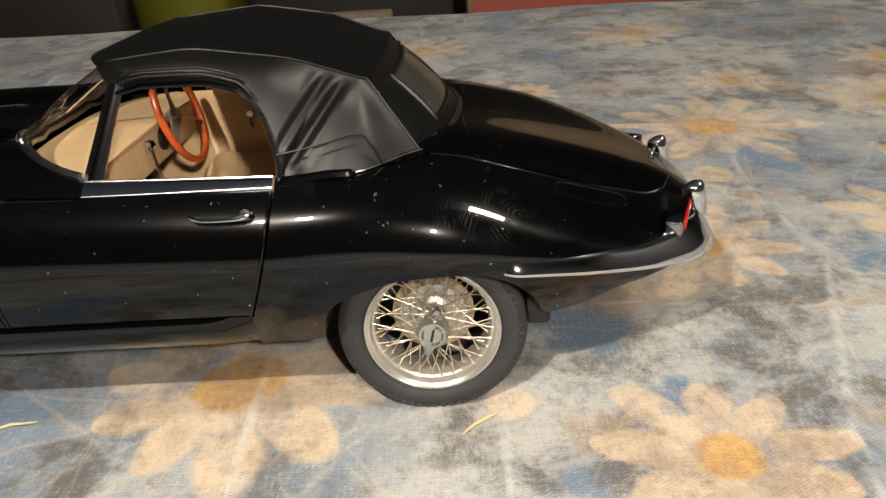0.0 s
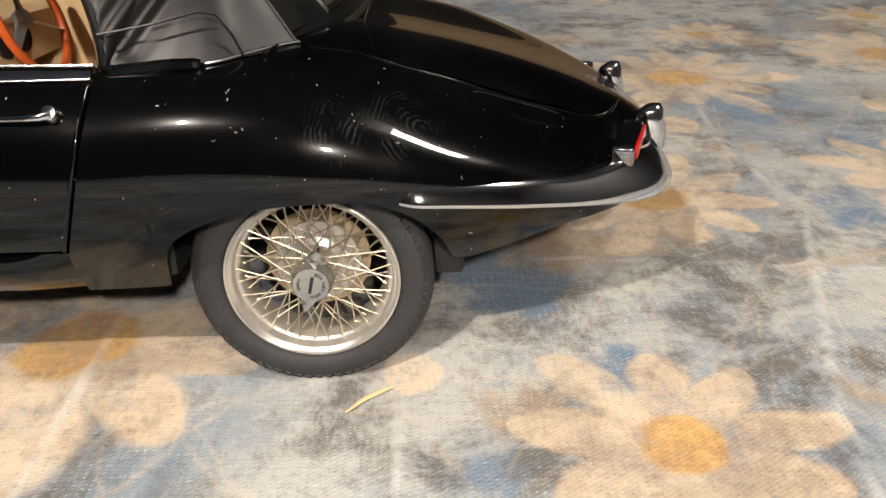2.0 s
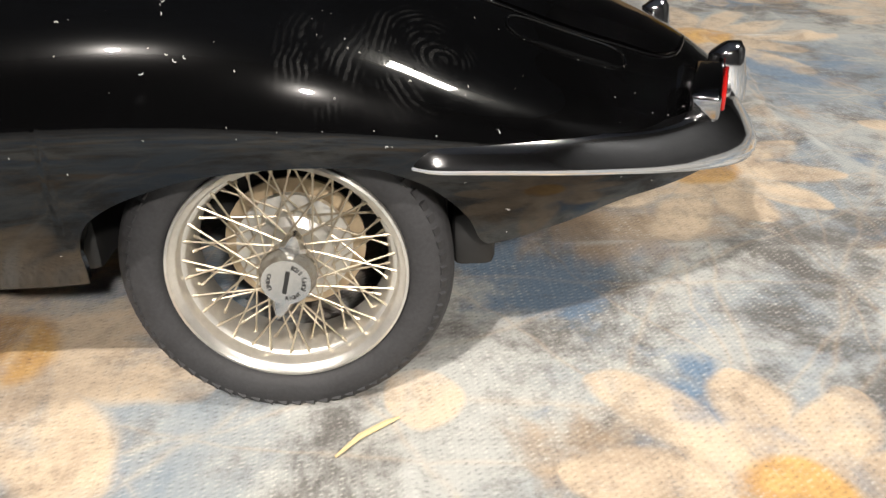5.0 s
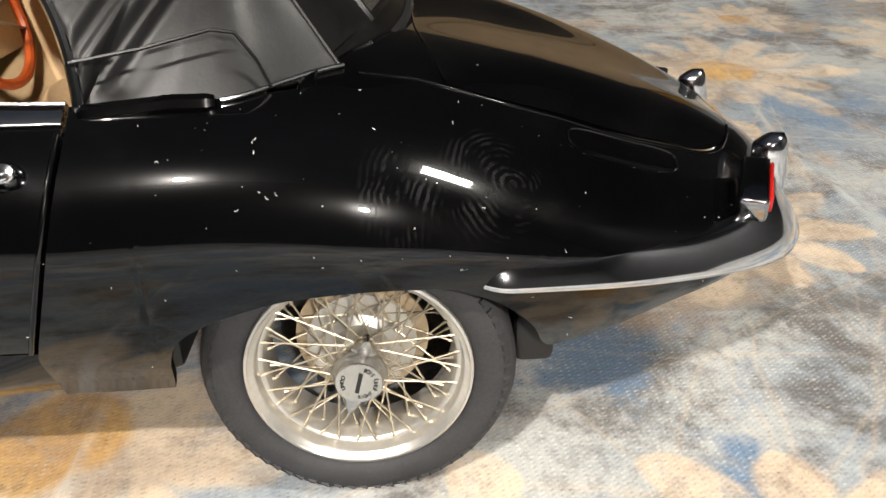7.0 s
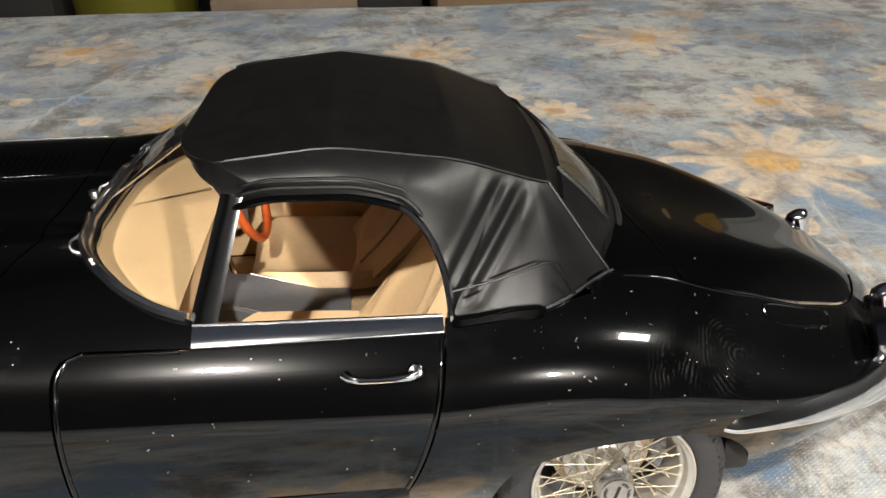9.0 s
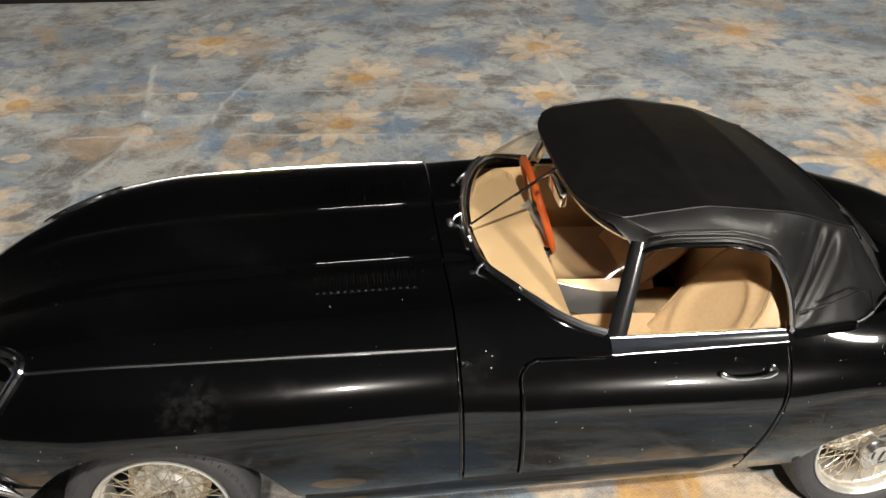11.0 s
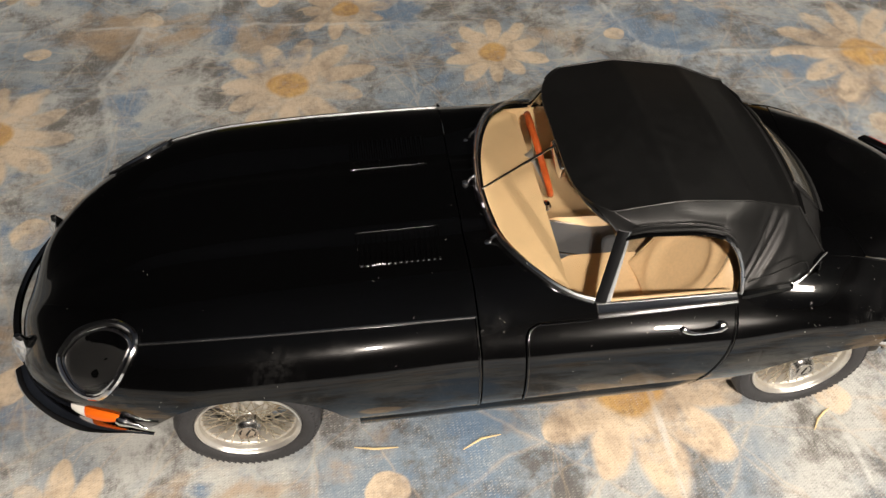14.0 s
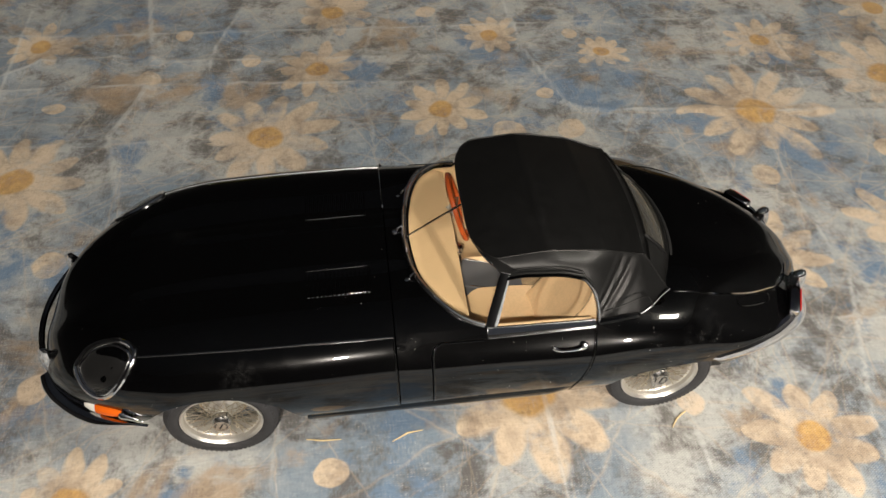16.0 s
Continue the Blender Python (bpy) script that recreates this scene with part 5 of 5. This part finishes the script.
# steering wheel on the far side
sw = new("steering_wheel")
sw.parent = car
tagged(sw, "orange wood-rimmed steering wheel with metal spokes")
m = Matrix.Translation((-57.0, 17, 45.2)) @ Matrix.Rotation(radians(-106), 4, "Y")
bm = bmesh.new()
tube(bm, [tuple(m @ Vector((11 * math.cos(q), 11 * math.sin(q), 0))) for q in [2 * math.pi * k / 48 for k in range(48)]], 0.85, 10, closed=True)
part("rim", bm, WOOD, sw, "orange wood rim")
for q in (0, 115, 245):
    bm = bmesh.new()
    tube(bm, [tuple(m @ Vector((r * math.cos(radians(q)), r * math.sin(radians(q)), 1.2 - 0.11 * r))) for r in (1.5, 6, 10.8)], [1.3, 0.9, 0.7], 6, squash=0.3)
    part("spoke", bm, SILVER, sw)
bm = bmesh.new()
tube(bm, [tuple(m @ Vector((0, 0, z))) for z in (9, 3, 1.4, 0.4)], [1.2, 1.2, 2.0, 1.5], 14)
part("hub", bm, SILVER, sw)
bm = bmesh.new()
tube(bm, [(-57.5, 0, 35), (-58.5, 0, 42)], 0.45, 8)
lathe(bm, [(0.01, -1.2), (1.1, -0.8), (1.4, 0), (1.0, 1.0), (0.01, 1.3)], 14, Matrix.Translation((-58.6, 0, 42.8)) @ Matrix.Rotation(radians(90), 4, "X"))
part("gear_lever", bm, CHROME, car, "chrome gear lever")
# ---- loose thread ends on the cloth ----
STRAW = material("tan_thread", (0.62, 0.48, 0.26), 0.8)
for pts in (((4.3, -49.5), (6.5, -46.6), (9.0, -44.8), (10.6, -44)), ((-112, -40), (-107, -41), (-101, -41.3)), ((-85, -44), (-80, -41.5), (-75, -41))):
    bm = bmesh.new()
    tube(bm, [(x, y, cloth_height(x, y) + 0.5) for x, y in pts], [0.15] + [0.32] * (len(pts) - 2) + [0.15], 6)
    tagged(finish("loose_thread", bm, STRAW), "loose tan thread lying on the denim cloth", "thread", "loose threads")

# ---- lint and dust on the paint ----
LINT = material("white_lint", (0.75, 0.74, 0.70), 0.8)
bm = bmesh.new()
rng = random.Random(7)


def fleck(x, s):
    """One curled fibre lying on the skin."""
    p, turn, bend = on_body(x, s, 0.05), rng.uniform(0, 6.28), rng.uniform(-1.2, 1.2)
    q = on_body(x + 0.1, s, 0.05)
    along = (q - p).normalized()
    down = (on_body(x, s + 0.01, 0.05) - p).normalized()
    long_ = rng.choice((0.07, 0.09, 0.12, 0.16, 0.25, 0.45))
    pts, at = [], p.copy()
    for k in range(4):
        pts.append(tuple(at))
        a = turn + bend * k
        at = at + (along * math.cos(a) + down * math.sin(a)) * long_ / 3
    tube(bm, pts, rng.uniform(0.016, 0.028), 4)


for _ in range(80):
    x = rng.uniform(-22, 46)
    fleck(x, rng.uniform(RAIL(x) + 0.03, REAR_LOW(x) - 0.1))
for _ in range(26):
    fleck(rng.uniform(-70, -26), rng.uniform(1.2, 2.3))
for _ in range(45):
    fleck(rng.uniform(-165, -84), rng.uniform(0.1, 2.0))
lint = tagged(finish("lint", bm, LINT, smooth=False), "white lint and dust specks lying on black paint", "lint", kind="stuff")
lint.matrix_world = car.matrix_world

# ---- behind the table ----
side_table = thing("sideboard", "dark wooden sideboard behind the table", "sideboard")
bm = bmesh.new()
box(bm, (-900, 450, -90), (900, 760, -60), 4)
part("top", bm, BOARDS, side_table)
bm = bmesh.new()
box(bm, (-880, 470, -680), (880, 750, -90), 4)
part("body", bm, BOARDS, side_table)
for x in (-820, 820):
    for y in (500, 720):
        bm = bmesh.new()
        box(bm, (x - 25, y - 25, -750), (x + 25, y + 25, -680), 4)
        part("foot", bm, BOARDS, side_table)


def carton(name, lo, hi, mat, label, category, stripe=None):
    ob = thing(name, label, category)
    bm = bmesh.new()
    box(bm, lo, hi, 2)
    part("body", bm, mat, ob)
    bm = bmesh.new()
    box(bm, (lo[0] - 2, lo[1] - 2, hi[2] - 14), (hi[0] + 2, hi[1] + 2, hi[2] + 2), 2)
    part("lid", bm, mat, ob)
    if stripe:
        bm = bmesh.new()
        box(bm, (lo[0] + 5, lo[1] - 0.6, stripe[0]), (hi[0] - 60, lo[1] + 0.2, stripe[1]))
        part("printed_stripe", bm, STRIPE, ob)
    return ob


CARD = grained(material("brown_cardboard", (0.30, 0.21, 0.12), 0.85), 60, 0.15)
STRIPE = material("red_print", (0.40, 0.10, 0.07), 0.8)
DARKBOX = grained(material("dark_box", (0.02, 0.018, 0.018), 0.6), 50, 0.2)
TANBOX = grained(material("tan_box", (0.24, 0.18, 0.13), 0.85), 50, 0.2)
YELLOW = grained(material("yellow_green_plastic", (0.16, 0.155, 0.018), 0.4), 30, 0.1)
ORANGE = material("yellow_plastic", (0.25, 0.14, 0.012), 0.4)
WHITE = grained(material("white_plastic", (0.30, 0.31, 0.30), 0.5), 30, 0.1)
carton("cardboard_box", (15, 470, -60), (270, 640, 90), CARD, "brown cardboard box with a faded red stripe", "box", (-26, -14))
carton("dark_box", (-150, 480, -60), (5, 600, 60), DARKBOX, "black box on the sideboard", "box")
carton("tan_box", (-145, 465, -60), (-45, 478, -22), TANBOX, "low tan box in front of the black box", "box")
carton("yellow_carton", (282, 475, -60), (325, 540, 60), ORANGE, "small bright yellow carton on the sideboard", "box")
carton("white_tub", (332, 475, -60), (420, 560, 40), WHITE, "white plastic tub on the sideboard", "tub")
carton("black_case", (-520, 480, -60), (-260, 600, 70), DARKBOX, "black case on the sideboard", "case")
bm = bmesh.new()
lathe(bm, [(0.01, 0), (44, 0), (52, 110), (54, 112), (52, 114), (0.01, 113)], 40, Matrix.Translation((-215, 530, -60)) @ Matrix.Rotation(radians(90), 4, "X"))
tub = thing("bucket", "yellow-green plastic bucket on the sideboard", "bucket")
part("body", bm, YELLOW, tub)
